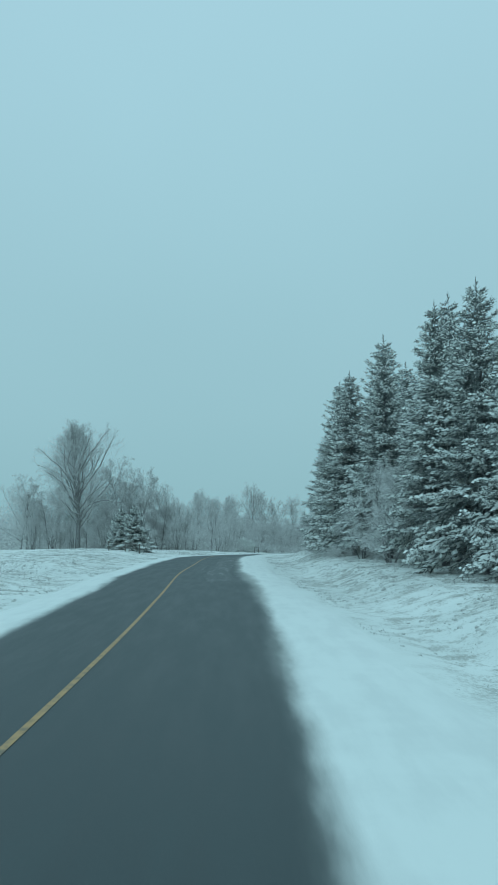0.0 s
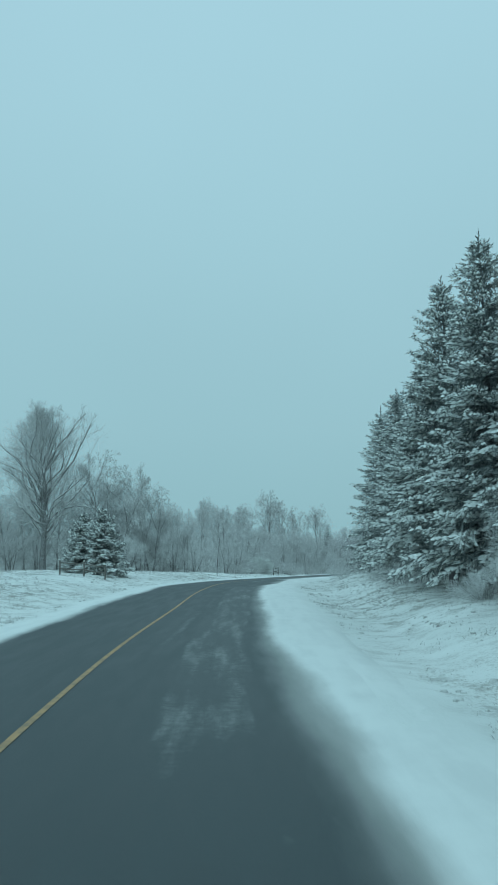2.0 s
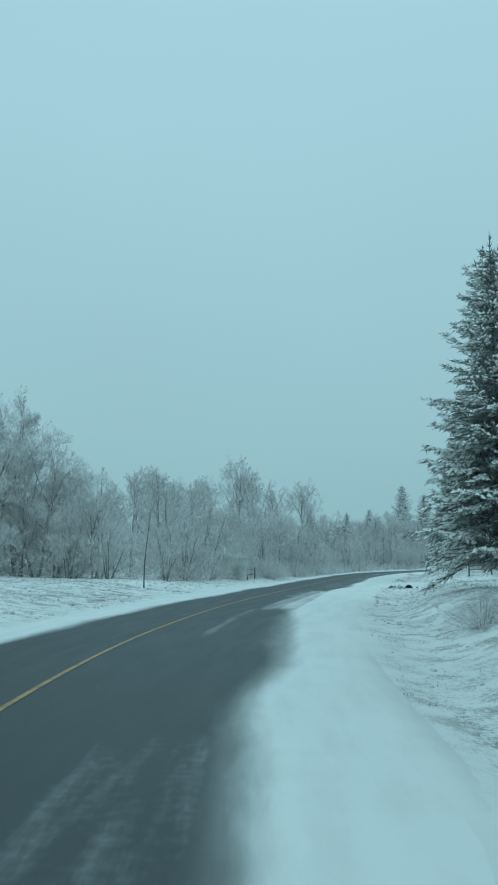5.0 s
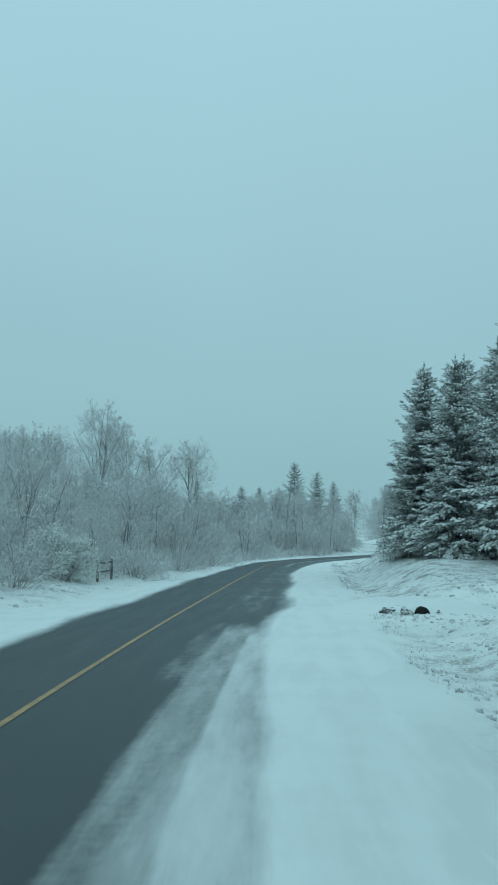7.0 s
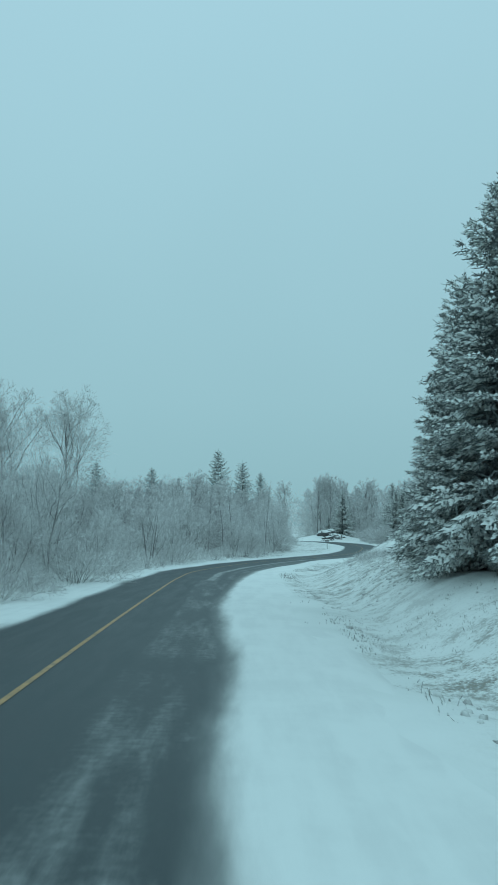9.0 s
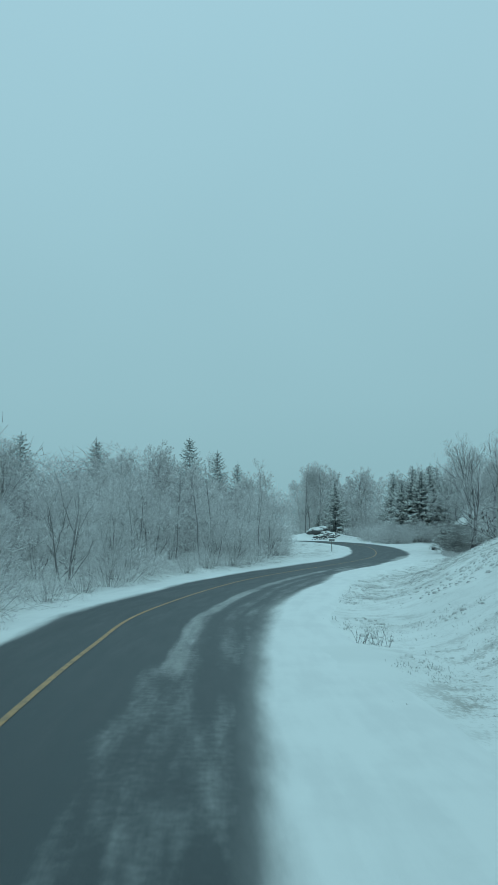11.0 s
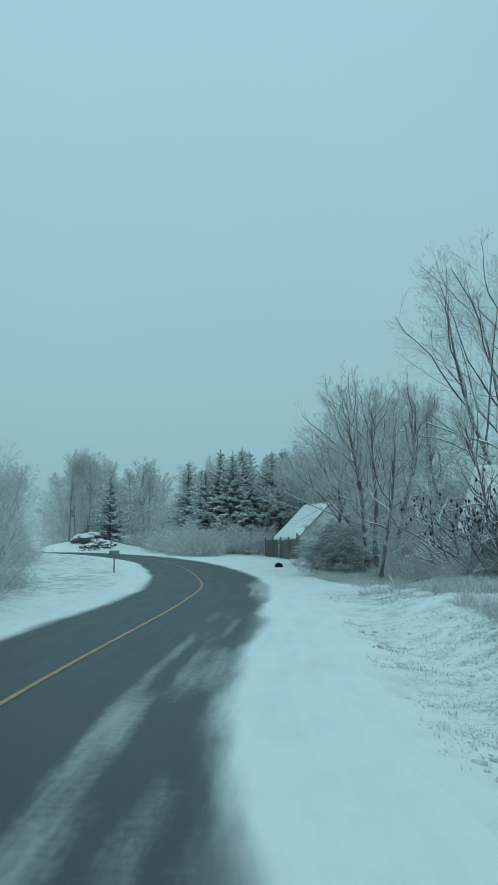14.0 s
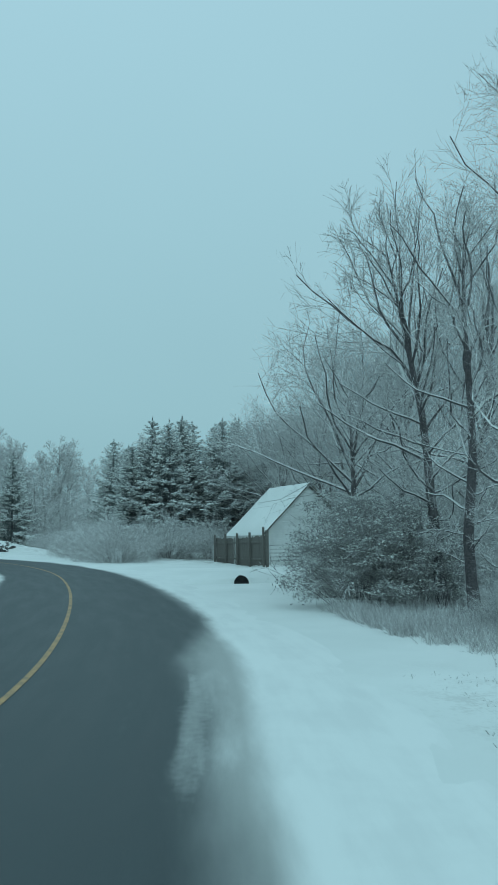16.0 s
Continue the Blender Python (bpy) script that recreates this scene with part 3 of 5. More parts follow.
def spruce(seed, height, radius, density=1.0, snow=1.0, low=0.05, power=0.75, step_up=0.36):
    """Trunk, needles and snow of a spruce: whorls of drooping boughs, each a fan of branchlets set with short needle sprays, snow lying along them."""
    g = np.random.RandomState(seed)
    trunk, green, white = Buf(), Buf(), Buf()
    t = np.linspace(0, 1, 8)
    trunk.tube(np.c_[g.normal(0, 0.02, 8), g.normal(0, 0.02, 8), t * height * 0.985 - 0.2], (height * 0.015) * (1 - t) + 0.012, 7)
    roots, ends, wides, pads = [], [], [], []
    z = height * low
    while z < height * 0.985:
        k = z / height
        reach = radius * (1 - k) ** power * (0.78 + 0.22 * min(1, (k + 0.02) / 0.12)) + 0.10
        boughs = max(5, int((10 - 4 * k) * density + 0.5))
        a0 = g.uniform(0, 6.28)
        for i in range(boughs):
            a = a0 + 6.283 * i / boughs + g.normal(0, 0.25)
            n = reach * g.uniform(0.66, 1.18)
            zz = z + g.normal(0, 0.16 * (1 - 0.5 * k))
            out, side = np.array((math.cos(a), math.sin(a), 0.0)), np.array((-math.sin(a), math.cos(a), 0.0))
            sag, lift = (0.05 + 0.9 * (1 - k)) * g.uniform(0.5, 1.4), (0.25 * (1 - k) + 0.6 * k) * g.uniform(0.6, 1.4)
            count = max(3, int(n * 5.5 * density + 1))
            u = np.repeat(0.18 + 0.82 * (np.arange(count) + g.uniform(0, 1, count)) / count, 2)
            m = count * 2
            p = out * (n * u)[:, None]
            p[:, 2] = zz - sag * n * u**1.2 * 0.75 + lift * n * u * u
            sgn = np.tile((-1.0, 1.0), count)
            fan = g.uniform(0.25, 1.05, m)
            way = out * np.cos(fan)[:, None] + side * (sgn * np.sin(fan))[:, None]
            way[:, 2] = g.uniform(-0.75, -0.1, m) * (1 - 0.9 * k) + 0.25 * k
            way = unit(way)
            ln = (0.30 * n * (1.2 - u) + 0.16) * g.uniform(0.6, 1.25, m)
            roots.append(p), ends.append(p + way * ln[:, None]), wides.append(0.025 + 0.03 * ln)
            # needle sprays along every branchlet
            v = np.tile((0.15, 0.3, 0.45, 0.6, 0.75, 0.88, 1.0), m)
            q = np.repeat(p, 7, 0) + np.repeat(way * ln[:, None], 7, 0) * v[:, None]
            needle = unit(np.repeat(way, 7, 0) * 0.8 + g.normal(0, 0.42, (m * 7, 3)) + np.array((0, 0, -0.25 + 0.3 * k)))
            roots.append(q), ends.append(q + needle * ((0.12 + 0.10 * (1 - k)) * g.uniform(0.6, 1.3, m * 7))[:, None]), wides.append(g.uniform(0.016, 0.032, m * 7))
            # the dense dead sprays close to the trunk
            q = out[None] * (n * g.uniform(0.05, 0.55, 18))[:, None] + side[None] * (n * g.uniform(-0.3, 0.3, 18))[:, None] + np.array((0, 0, zz - 0.15))
            roots.append(q), ends.append(q + unit(g.normal(0, 0.5, (18, 3)) + np.array((0, 0, -0.7))) * (0.13 + 0.12 * n)), wides.append(np.full(18, 0.026 + 0.014 * n))
            if g.uniform() < 0.9 * min(snow, 1.1):
                keep = (u > 0.3) & (g.uniform(0, 1, m) < 0.92 * snow)
                for v0, v1 in ((0.05, 0.55), (0.45, 1.05)):
                    some = keep & (g.uniform(0, 1, m) < 0.88)
                    pk, wk, lk = p[some] + g.normal(0, 0.02, (some.sum(), 3)), way[some], ln[some][:, None]
                    pads.append(np.concatenate([pk + wk * v0 * lk, pk + wk * v1 * lk * g.uniform(0.85, 1.1, (some.sum(), 1)), np.cross(wk, (0, 0, 1.0)) * (0.045 + 0.09 * lk)], 1))
        z += (step_up + 0.10 * (1 - k)) / max(density, 0.6)
    # the leader, with short shoots
    q = np.c_[np.zeros((26, 2)), height * g.uniform(0.955, 1.03, 26)]
    fall = (1.04 - q[:, 2] / height) / 0.085
    a = g.uniform(0, 6.283, 26)
    roots.append(q), ends.append(q + np.stack([np.cos(a) * 0.30 * fall, np.sin(a) * 0.30 * fall, 0.10 + 0.05 * fall], 1)), wides.append(np.full(26, 0.04))
    roots.append(np.array(((0, 0, height * 0.94), (0.01, 0, height * 0.95)))), ends.append(np.array(((0, 0, height * 1.045), (0, 0.01, height * 1.03)))), wides.append(np.full(2, 0.05))
    ribbons(green, np.concatenate(roots), np.concatenate(ends), np.concatenate(wides), g, 0.35)
    q = np.concatenate(pads)
    q0, q1, sd = q[:, :3] + np.array((0, 0, 0.02)), q[:, 3:6] + np.array((0, 0, 0.01)), q[:, 6:] * g.uniform(0.5, 1.1, (len(q), 1))
    qm = (q0 + q1) / 2 + np.array((0, 0, 0.055))
    low_ = np.array((0, 0, -0.10))
    verts = np.stack([q0, qm + sd + low_, q1, qm - sd + low_, qm], 1).reshape(-1, 3)
    fan4 = np.array(((0, 1, 4), (1, 2, 4), (2, 3, 4), (3, 0, 4)))
    white.add(verts, (np.arange(len(q))[:, None, None] * 5 + fan4[None]).reshape(-1, 3).tolist())
    return trunk, green, white


def set_down(ob, x, y, turn, scale=1.0, sink=0.03, tilt=0.0):
    ob.matrix_basis = Matrix.LocRotScale((x, y, ground_z(x, y) - sink), Euler((radians(tilt), 0, radians(turn))), (scale,) * 3)
    return ob


def place_copy(ob, x, y, turn, scale=1.0, sink=0.03, tilt=0.0):
    c = copy_thing(ob, Matrix.Identity(4))
    return set_down(c, x, y, turn, scale, sink, tilt)


rnd = random.Random(7)

# spruces beside the road: two groves and the yard's stand
SPRUCE_PARTS = (M_BARK, M_NEEDLE, M_SNOW), ("trunk", "needles", "snow_cover")
GROVE_LABEL = "tall dark green spruce with snow on drooping boughs"
kinds = [(spruce(11, 11.0, 3.1, 1.1, 1.0, 0.14), 11.0), (spruce(12, 12.0, 3.2, 1.1, 1.0, 0.14), 12.0), (spruce(13, 9.5, 2.8, 1.1, 1.2, 0.07, 0.72), 9.5), (spruce(14, 11.0, 2.8, 1.1, 1.1, 0.14, 0.78), 11.0), (spruce(15, 10.5, 2.6, 1.15, 1.1, 0.10, 0.66), 10.5)]
grove = [(6.2, 50, 10.9), (6.2, 55.4, 11.3), (8.2, 78, 11.0), (7.2, 72.3, 10.3), (8.2, 49.2, 12.9), (8.0, 28.3, 10.0), (7.6, 33, 10.4), (9.4, 38, 12.2), (7.2, 43.5, 10.6), (10.6, 45, 12.4),
         (10.8, 56, 12.6), (10.5, 64, 12.0), (6.9, 63.5, 9.8), (10.2, 82, 11.2), (9.0, 91.0, 12.8), (11.6, 87.5, 11.5), (10.5, 77, 12), (7.2, 68, 8.6), (9.2, 59.5, 11.4), (8.6, 24, 8.6), (11.5, 30, 11.0),
         (16.9, 126, 10.3), (17.0, 122.3, 10.0), (20, 128, 11.3), (20.5, 125, 11.5), (18.4, 118.5, 12.4), (22, 120.5, 12), (18.3, 130.5, 9.2), (17.4, 130.2, 6.2), (17.0, 127.6, 7.6), (21.2, 132, 9.5), (19.8, 114.5, 12.6)]
first = {}
for i, (x, y, h) in enumerate(grove):
    k = 4 if y > 119 else min(range(4), key=lambda q: abs(kinds[q][1] - h) + rnd.uniform(0, 1.5))
    bufs, kh = kinds[k]
    if k not in first:
        first[k] = ob = tree_thing("spruce", GROVE_LABEL, bufs, *SPRUCE_PARTS, group="roadside spruces")
    else:
        ob = copy_thing(first[k], Matrix.Identity(4))
    set_down(ob, x, y, rnd.uniform(0, 360), (h - 0.55 * (y > 110)) / kh * 0.985)

# spruces across the far bend
yard_kind = spruce(21, 10.5, 3.3, 1.0, 1.2, 0.04, 0.75, 0.42)
yard = None
for x, y, h in [(67.8, 267.5, 10.0), (66.0, 271, 5.0), (72.5, 247, 9.6), (74.5, 249.5, 10.0), (70, 240.7, 10.2), (72.3, 242.5, 10.8), (75.5, 246, 11.2), (68.6, 244, 8.6), (76.5, 241, 11), (79, 244, 11.5), (75.5, 260.5, 11.0), (80, 238, 11.6), (78, 252, 10.5), (73.5, 238.5, 10.4), (71.5, 250, 9.4), (77, 237.5, 10.2), (70.5, 246, 9.0), (82, 241, 11), (69.7, 242.7, 10.6), (73.9, 240.1, 10.2), (73.8, 244.9, 11.4)]:
    if yard is None:
        yard = ob = tree_thing("spruce", "snow-dusted spruce standing behind the far bend", yard_kind, *SPRUCE_PARTS, group="spruces by the bend")
    else:
        ob = copy_thing(yard, Matrix.Identity(4))
    set_down(ob, x, y, rnd.uniform(0, 360), h / 10.5)

# conifers in the woods
wood_fir = tree_thing("spruce", "frosted conifer rising out of the bare woods", spruce(31, 14.0, 3.6, 0.9, 0.9, 0.10, 0.55, 0.46), (M_BARK, M_NEEDLE_FAR, M_SNOW), SPRUCE_PARTS[1], group="conifers in the woods")
for i, (x, y, h) in enumerate([(51.9, 311, 21.5), (60, 318, 19.5), (28.9, 238, 9.0), (66, 322, 17), (34, 236, 9), (18, 192, 8.0), (13, 198, 9), (40, 300, 14)]):
    ob = wood_fir if i == 0 else copy_thing(wood_fir, Matrix.Identity(4))
    set_down(ob, x, y, rnd.uniform(0, 360), h / 14.0)

# the small snowy spruces on the field's edge
small = tree_thing("young_spruce", "small bushy spruce thick with snow at the field's edge", spruce(41, 3.9, 1.75, 1.4, 1.5, 0.05, 0.85, 0.24), *SPRUCE_PARTS, group="young spruces")
set_down(small, -10.7, 78.5, 20, 1.04)
set_down(copy_thing(small, Matrix.Identity(4)), -12.0, 79.3, 140, 0.95)

# bare trees
BARE = ("trunk", "crown")
maple = tree_thing("maple_tree", "tall bare maple with a rounded frosted crown", bare_tree(51, 16.6, 0.30, 0.17, (0.5, 1.15), 64, 9, 7, 5, 0.011, wide=0.30, middle=0.58, bole=0.88, rise=0.06, end=0.015, tiers=(0.74, 0.44)), (M_HOARBARK, M_TWIG), BARE)
set_down(maple, -21.4, 105.6, 0)

WOODS = [bare_tree(61, 9.5, 0.09, 0.10, (0.5, 1.0), 24, 7, 8, 6, wide=0.30, end=0.013), bare_tree(62, 8.0, 0.06, 0.05, (0.5, 1.1), 24, 7, 8, 6, stems=3, wide=0.36, middle=0.5, bole=0.75, end=0.013), bare_tree(63, 11.0, 0.11, 0.2, (0.5, 0.9), 22, 7, 8, 6, wide=0.28, middle=0.6, end=0.013),
         bare_tree(64, 5.5, 0.045, 0.03, (0.5, 1.2), 28, 7, 8, 6, 0.008, stems=4, wide=0.48, middle=0.45, bole=0.7, end=0.010), bare_tree(65, 12.0, 0.10, 0.3, (0.4, 0.8), 20, 7, 8, 6, wide=0.22, middle=0.65, end=0.013), bare_tree(66, 8.5, 0.08, 0.08, (0.5, 1.1), 24, 7, 8, 6, stems=2, wide=0.36, middle=0.5, bole=0.75, end=0.013)]
models = [tree_thing("bare_tree", "leafless tree white with hoar frost in the woods, paled for haze", w, (M_HOARBARK, M_HOAR_HAZE), BARE, group="frosted woods") for w in WOODS]
used = set()
EDGE = spline([(-90, 92), (-60, 100), (-30, 104), (-14, 104), (-5.5, 106), (-1.2, 115), (2.0, 124), (5.2, 134.5), (9.3, 149), (15, 163), (21.2, 175), (28, 185), (33, 195), (35.5, 208), (41.5, 222), (46, 236), (46.5, 250), (40, 262), (28, 270)], 12)
EW = np.gradient(EDGE, axis=0)
EW /= np.linalg.norm(EW, axis=1)[:, None]
EL = np.r_[0, np.cumsum(np.hypot(*np.diff(EDGE, axis=0).T))]


def woods_place(q, back):
    """q metres along the edge of the woods, back metres into them."""
    return (np.interp(q, EL, EDGE[:, 0]) - np.interp(q, EL, EW[:, 1]) * back, np.interp(q, EL, EDGE[:, 1]) + np.interp(q, EL, EW[:, 0]) * back)


def woods_tree(k, x, y, scale):
    turn, tilt = rnd.uniform(0, 360), rnd.uniform(-4, 4)
    if k in used:
        return place_copy(models[k], x, y, turn, scale, tilt=tilt)
    used.add(k)
    return set_down(models[k], x, y, turn, scale, tilt=tilt)


LIGHT = [bare_tree(67, 10.0, 0.10, 0.15, (0.5, 0.9), 16, 7, 9, 3, 0.014, wide=0.30, end=0.026), bare_tree(68, 9.0, 0.08, 0.1, (0.5, 1.0), 16, 7, 9, 3, 0.014, stems=2, wide=0.36, end=0.026), bare_tree(69, 11.5, 0.10, 0.3, (0.4, 0.8), 16, 7, 9, 3, 0.014, wide=0.22, middle=0.65, end=0.026)]
models += [tree_thing("bare_tree", "slender leafless tree deep in the woods, pale with frost and painted haze", w, (M_HOARBARK, M_HOAR_HAZE), BARE, group="frosted woods") for w in LIGHT]
for row, (off, gap) in enumerate([(1.3, 3.2), (4.2, 3.8), (8.0, 5.2)]):
    q = 30 + rnd.uniform(0, gap)
    while q < EL[-1]:
        x, y = woods_place(q, off + rnd.uniform(-1.0, 1.6))
        low = 1.0 if x < -17 else float(np.interp(y, (100, 122, 145, 150, 205, 225, 245), (0.72, 0.74, 0.72, 0.64, 0.72, 0.9, 1.0)))
        woods_tree(rnd.choice(((3, 3, 1, 5, 3), (0, 1, 5, 6, 7, 8, 4))[row] if row < 2 else (6, 7, 8)), float(x), float(y), rnd.uniform(0.8, 1.15) * (0.85, 0.8, 0.9, 1.0, 1.05)[row] * low)
        q += gap * rnd.uniform(0.6, 1.4)
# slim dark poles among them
pole = tree_thing("sapling", "slim dark straight sapling with level snowy twigs", bare_tree(77, 9.0, 0.05, 0.12, (0.3, 0.6), 30, 6, 6, 4, 0.007, wide=0.13, middle=0.55, bole=0.96, rise=0.02, end=0.010, tiers=(1.45, 0.6)), (M_HOARBARK, M_HOAR_HAZE), BARE, group="saplings in the woods")
set_down(pole, *map(float, woods_place(150.0, 2.0)), 0, 0.8)
for q in np.arange(118, 250, 3.6):
    for back in (1.2, 3.8):
        x, y = woods_place(q + rnd.uniform(-1.2, 1.2), back + rnd.uniform(-0.6, 1.4))
        place_copy(pole, float(x), float(y), rnd.uniform(0, 360), rnd.uniform(0.42, 0.74), tilt=rnd.uniform(-4, 4))
# tall trees with fanning crowns at the corner of the woods
for x, y, k in [(4.6, 153.4, 1.0), (0.3, 152.3, 1.05), (-3.5, 155, 0.95), (-9.6, 161, 1.1), (2.5, 157.5, 1.0), (-6.0, 150, 0.9), (8.5, 160, 0.9)]:
    woods_tree(rnd.choice((0, 2, 4)), x, y, k)
# the higher trees about the maple
for x, y, k in [(-18.5, 113, 1.12), (-16, 114, 1.05), (-20.5, 118, 1.15), (-13.5, 113.5, 0.95), (-11, 112.5, 0.85), (-25, 112, 1.05), (-28, 110, 1.1), (-25.5, 107.5, 0.8), (-18.2, 109.5, 0.85), (-31, 115, 1.15), (-15, 119, 1.1), (-17, 112, 1.35), (-14.2, 111.5, 1.2), (-11.8, 111, 1.08), (-9.2, 110, 0.9)]:
    woods_tree(rnd.choice((0, 0, 5, 1)), x, y, k)
# the woods that close the far bend and the land behind the yard
for _ in range(14):
    woods_tree(rnd.choice((6, 7, 8)), rnd.uniform(64, 112), rnd.uniform(272, 318), rnd.uniform(0.9, 1.4))
for _ in range(16):
    woods_tree(rnd.choice((6, 7, 8)), rnd.uniform(62, 90), rnd.uniform(273, 284), rnd.uniform(1.02, 1.28))
for _ in range(12):
    woods_tree(rnd.choice((6, 7, 8)), rnd.uniform(16, 50), rnd.uniform(268, 330), rnd.uniform(1.0, 1.45))
for _ in range(12):
    woods_tree(rnd.choice((6, 7, 8)), rnd.uniform(78, 112), rnd.uniform(222, 268), rnd.uniform(0.85, 1.25))

# frosted twigs inside the woods, coloured darker for the shade between trees
M_MASS_SHADE = snowy("frosted_twigs_shade", (0.178, 0.158, 0.167), (0.282, 0.252, 0.264), 0.2, 0.9, 0.7, 0.6, 0.22)

# low frosted bushes along the woods
BUSHES = [bush(81, 2.2, 3.0, 34, 7, 6), bush(82, 1.5, 2.4, 30, 7, 5), bush(83, 2.6, 3.4, 44, 8, 6)]
bush_models = [tree_thing("bush", "low leafless bush white with frost", w, (M_HOARBARK, M_HOAR_HAZE), BARE, "bush", "frosted bushes") for w in BUSHES]
bushed = set()


def put_bush(k, x, y, scale=1.0):
    turn = rnd.uniform(0, 360)
    if k in bushed:
        return place_copy(bush_models[k], x, y, turn, scale)
    bushed.add(k)
    return set_down(bush_models[k], x, y, turn, scale)


q = 60.0
while q < EL[-1]:
    x, y = woods_place(q, rnd.uniform(-0.4, 1.0))
    put_bush(rnd.randrange(3), float(x), float(y), rnd.uniform(0.5, 0.95))
    q += rnd.uniform(1.8, 4.0)


def brush(name, label, count, spots, tall, long, wide, mat, seed):
    """A thicket too fine to pick apart, as one mesh of slips: spots gives places for random numbers."""
    g = np.random.RandomState(seed)
    x, y = spots(g, count)
    h, _ = land(x, y)
    far = np.hypot(np.maximum(np.abs(x - 29) - 63, 0), np.maximum(np.abs(y - 136) - 149, 0))
    h = h + 0.022 * np.minimum(far, 400) * (y > 150)
    top = tall * (1 + 0.12 * step(y, 205, 245)) * np.clip(0.72 + 0.36 * wave(x, y, 6.0, seed), 0.3, 1.2) * (0.9 + 0.2 * wave(x, y, 31.0, seed + 1))
    a = np.stack([x, y, h + top * g.uniform(0, 1, count) ** 1.2], 1)
    way = unit(g.normal(0, 1, (count, 3)) * np.array((1, 1, 0.55)) + np.array((0, 0, 0.55)))
    b = a + way * (long * g.uniform(0.4, 1.2, count))[:, None]
    buf = Buf()
    ribbons(buf, a, b, wide * g.uniform(0.6, 1.3, count), g)
    return whole(name, buf, mat, label, "thicket", "stuff")


def in_woods(g, n):
    return woods_place(g.uniform(0, EL[-1], n), 1.6 + 24 * g.uniform(0, 1, n) ** 1.3)


def behind_woods(g, n):
    return woods_place(g.uniform(0, EL[-1], n), g.uniform(18, 60, n))


def far_hills(g, n):
    a, r = g.uniform(radians(-35), radians(55), n), g.uniform(330, 430, n)
    return 20 + np.sin(a) * r, 20 + np.cos(a) * r


def yard_side(g, n):
    return g.uniform(80, 130, n), 192 + 114 * g.uniform(0, 1, n)


def thicket_place(g, n):
    y = g.uniform(199.5, 215, n)
    low = np.maximum(55.5, 58.8 + (y - 207) * 0.95)
    return low + (84 - low) * g.uniform(0, 1, n), y


brush("woods_mass", "close-grown frosted saplings filling the woods, coloured darker for shade", 130000, lambda g, n: woods_place(g.uniform(84, EL[-1], n), 3.2 + 15 * g.uniform(0, 1, n)), 7.6, 0.75, 0.020, M_MASS_SHADE, 90)
brush("undergrowth", "tangled undergrowth of frosted twigs in the woods", 75000, in_woods, 3.8, 0.8, 0.026, M_TWIG, 91)
# the farther thickets take the twig colour that is paled for haze
brush("woods_backing", "dense frosted woods behind the edge, paled for haze", 45000, behind_woods, 8.0, 1.8, 0.07, M_HOAR_HAZE, 92)
brush("distant_woods", "distant frosted woods on rising ground, paled for haze", 130000, far_hills, 14.0, 1.7, 0.10, M_HOAR_HAZE, 93)
brush("yard_woods", "frosted thicket beyond the yard, paled for haze", 40000, yard_side, 7.0, 1.5, 0.05, M_HOAR_HAZE, 94)
brush("yard_thicket", "frosted thicket between the roadside trees", 110000, thicket_place, 7.0, 0.7, 0.018, M_TWIG, 95)
brush("bend_thicket", "frosted thicket across the far bend, paled for haze", 44000, lambda g, n: (g.uniform(64, 88, n), g.uniform(270, 288, n)), 10.5, 1.0, 0.035, M_HOAR_HAZE, 97)
brush("hedge_thicket", "frosted thicket behind the shed", 36000, lambda g, n: (g.uniform(74, 92, n), g.uniform(214, 240, n)), 8.5, 0.9, 0.03, M_TWIG, 96)

# trees about the yard
ROADSIDE = [bare_tree(71, 11.5, 0.15, 0.16, (0.8, 1.3), 34, 8, 6, 3, 0.010, lean=(-0.13, 0.10), wide=0.26, middle=0.6, bole=0.84, rise=0.10, end=0.010, stout=0.015, tiers=(1.5, 0.36)),
            bare_tree(72, 12.0, 0.15, 0.12, (0.8, 1.3), 34, 8, 6, 3, 0.010, wide=0.24, middle=0.62, bole=0.84, rise=0.10, end=0.010, stout=0.015, tiers=(1.45, 0.34)),
            bare_tree(73, 20.0, 0.20, 0.26, (0.5, 0.95), 44, 8, 6, 4, 0.010, stems=4, lean=(-0.16, 0.06), wide=0.34, middle=0.62, bole=0.90, rise=0.04, end=0.012, stout=0.015),
            bare_tree(74, 12.0, 0.17, 0.30, (0.6, 1.1), 26, 9, 8, 5, 0.010, wide=0.46, middle=0.6, bole=0.66, rise=0.03, end=0.010, tiers=(1.15, 0.6))]
yard_trees = [tree_thing("bare_tree", "dark leafless tree with snow along its branches", w, (M_BARK, M_TWIG), BARE, group="bare trees by the yard") for w in ROADSIDE]
taken = set()
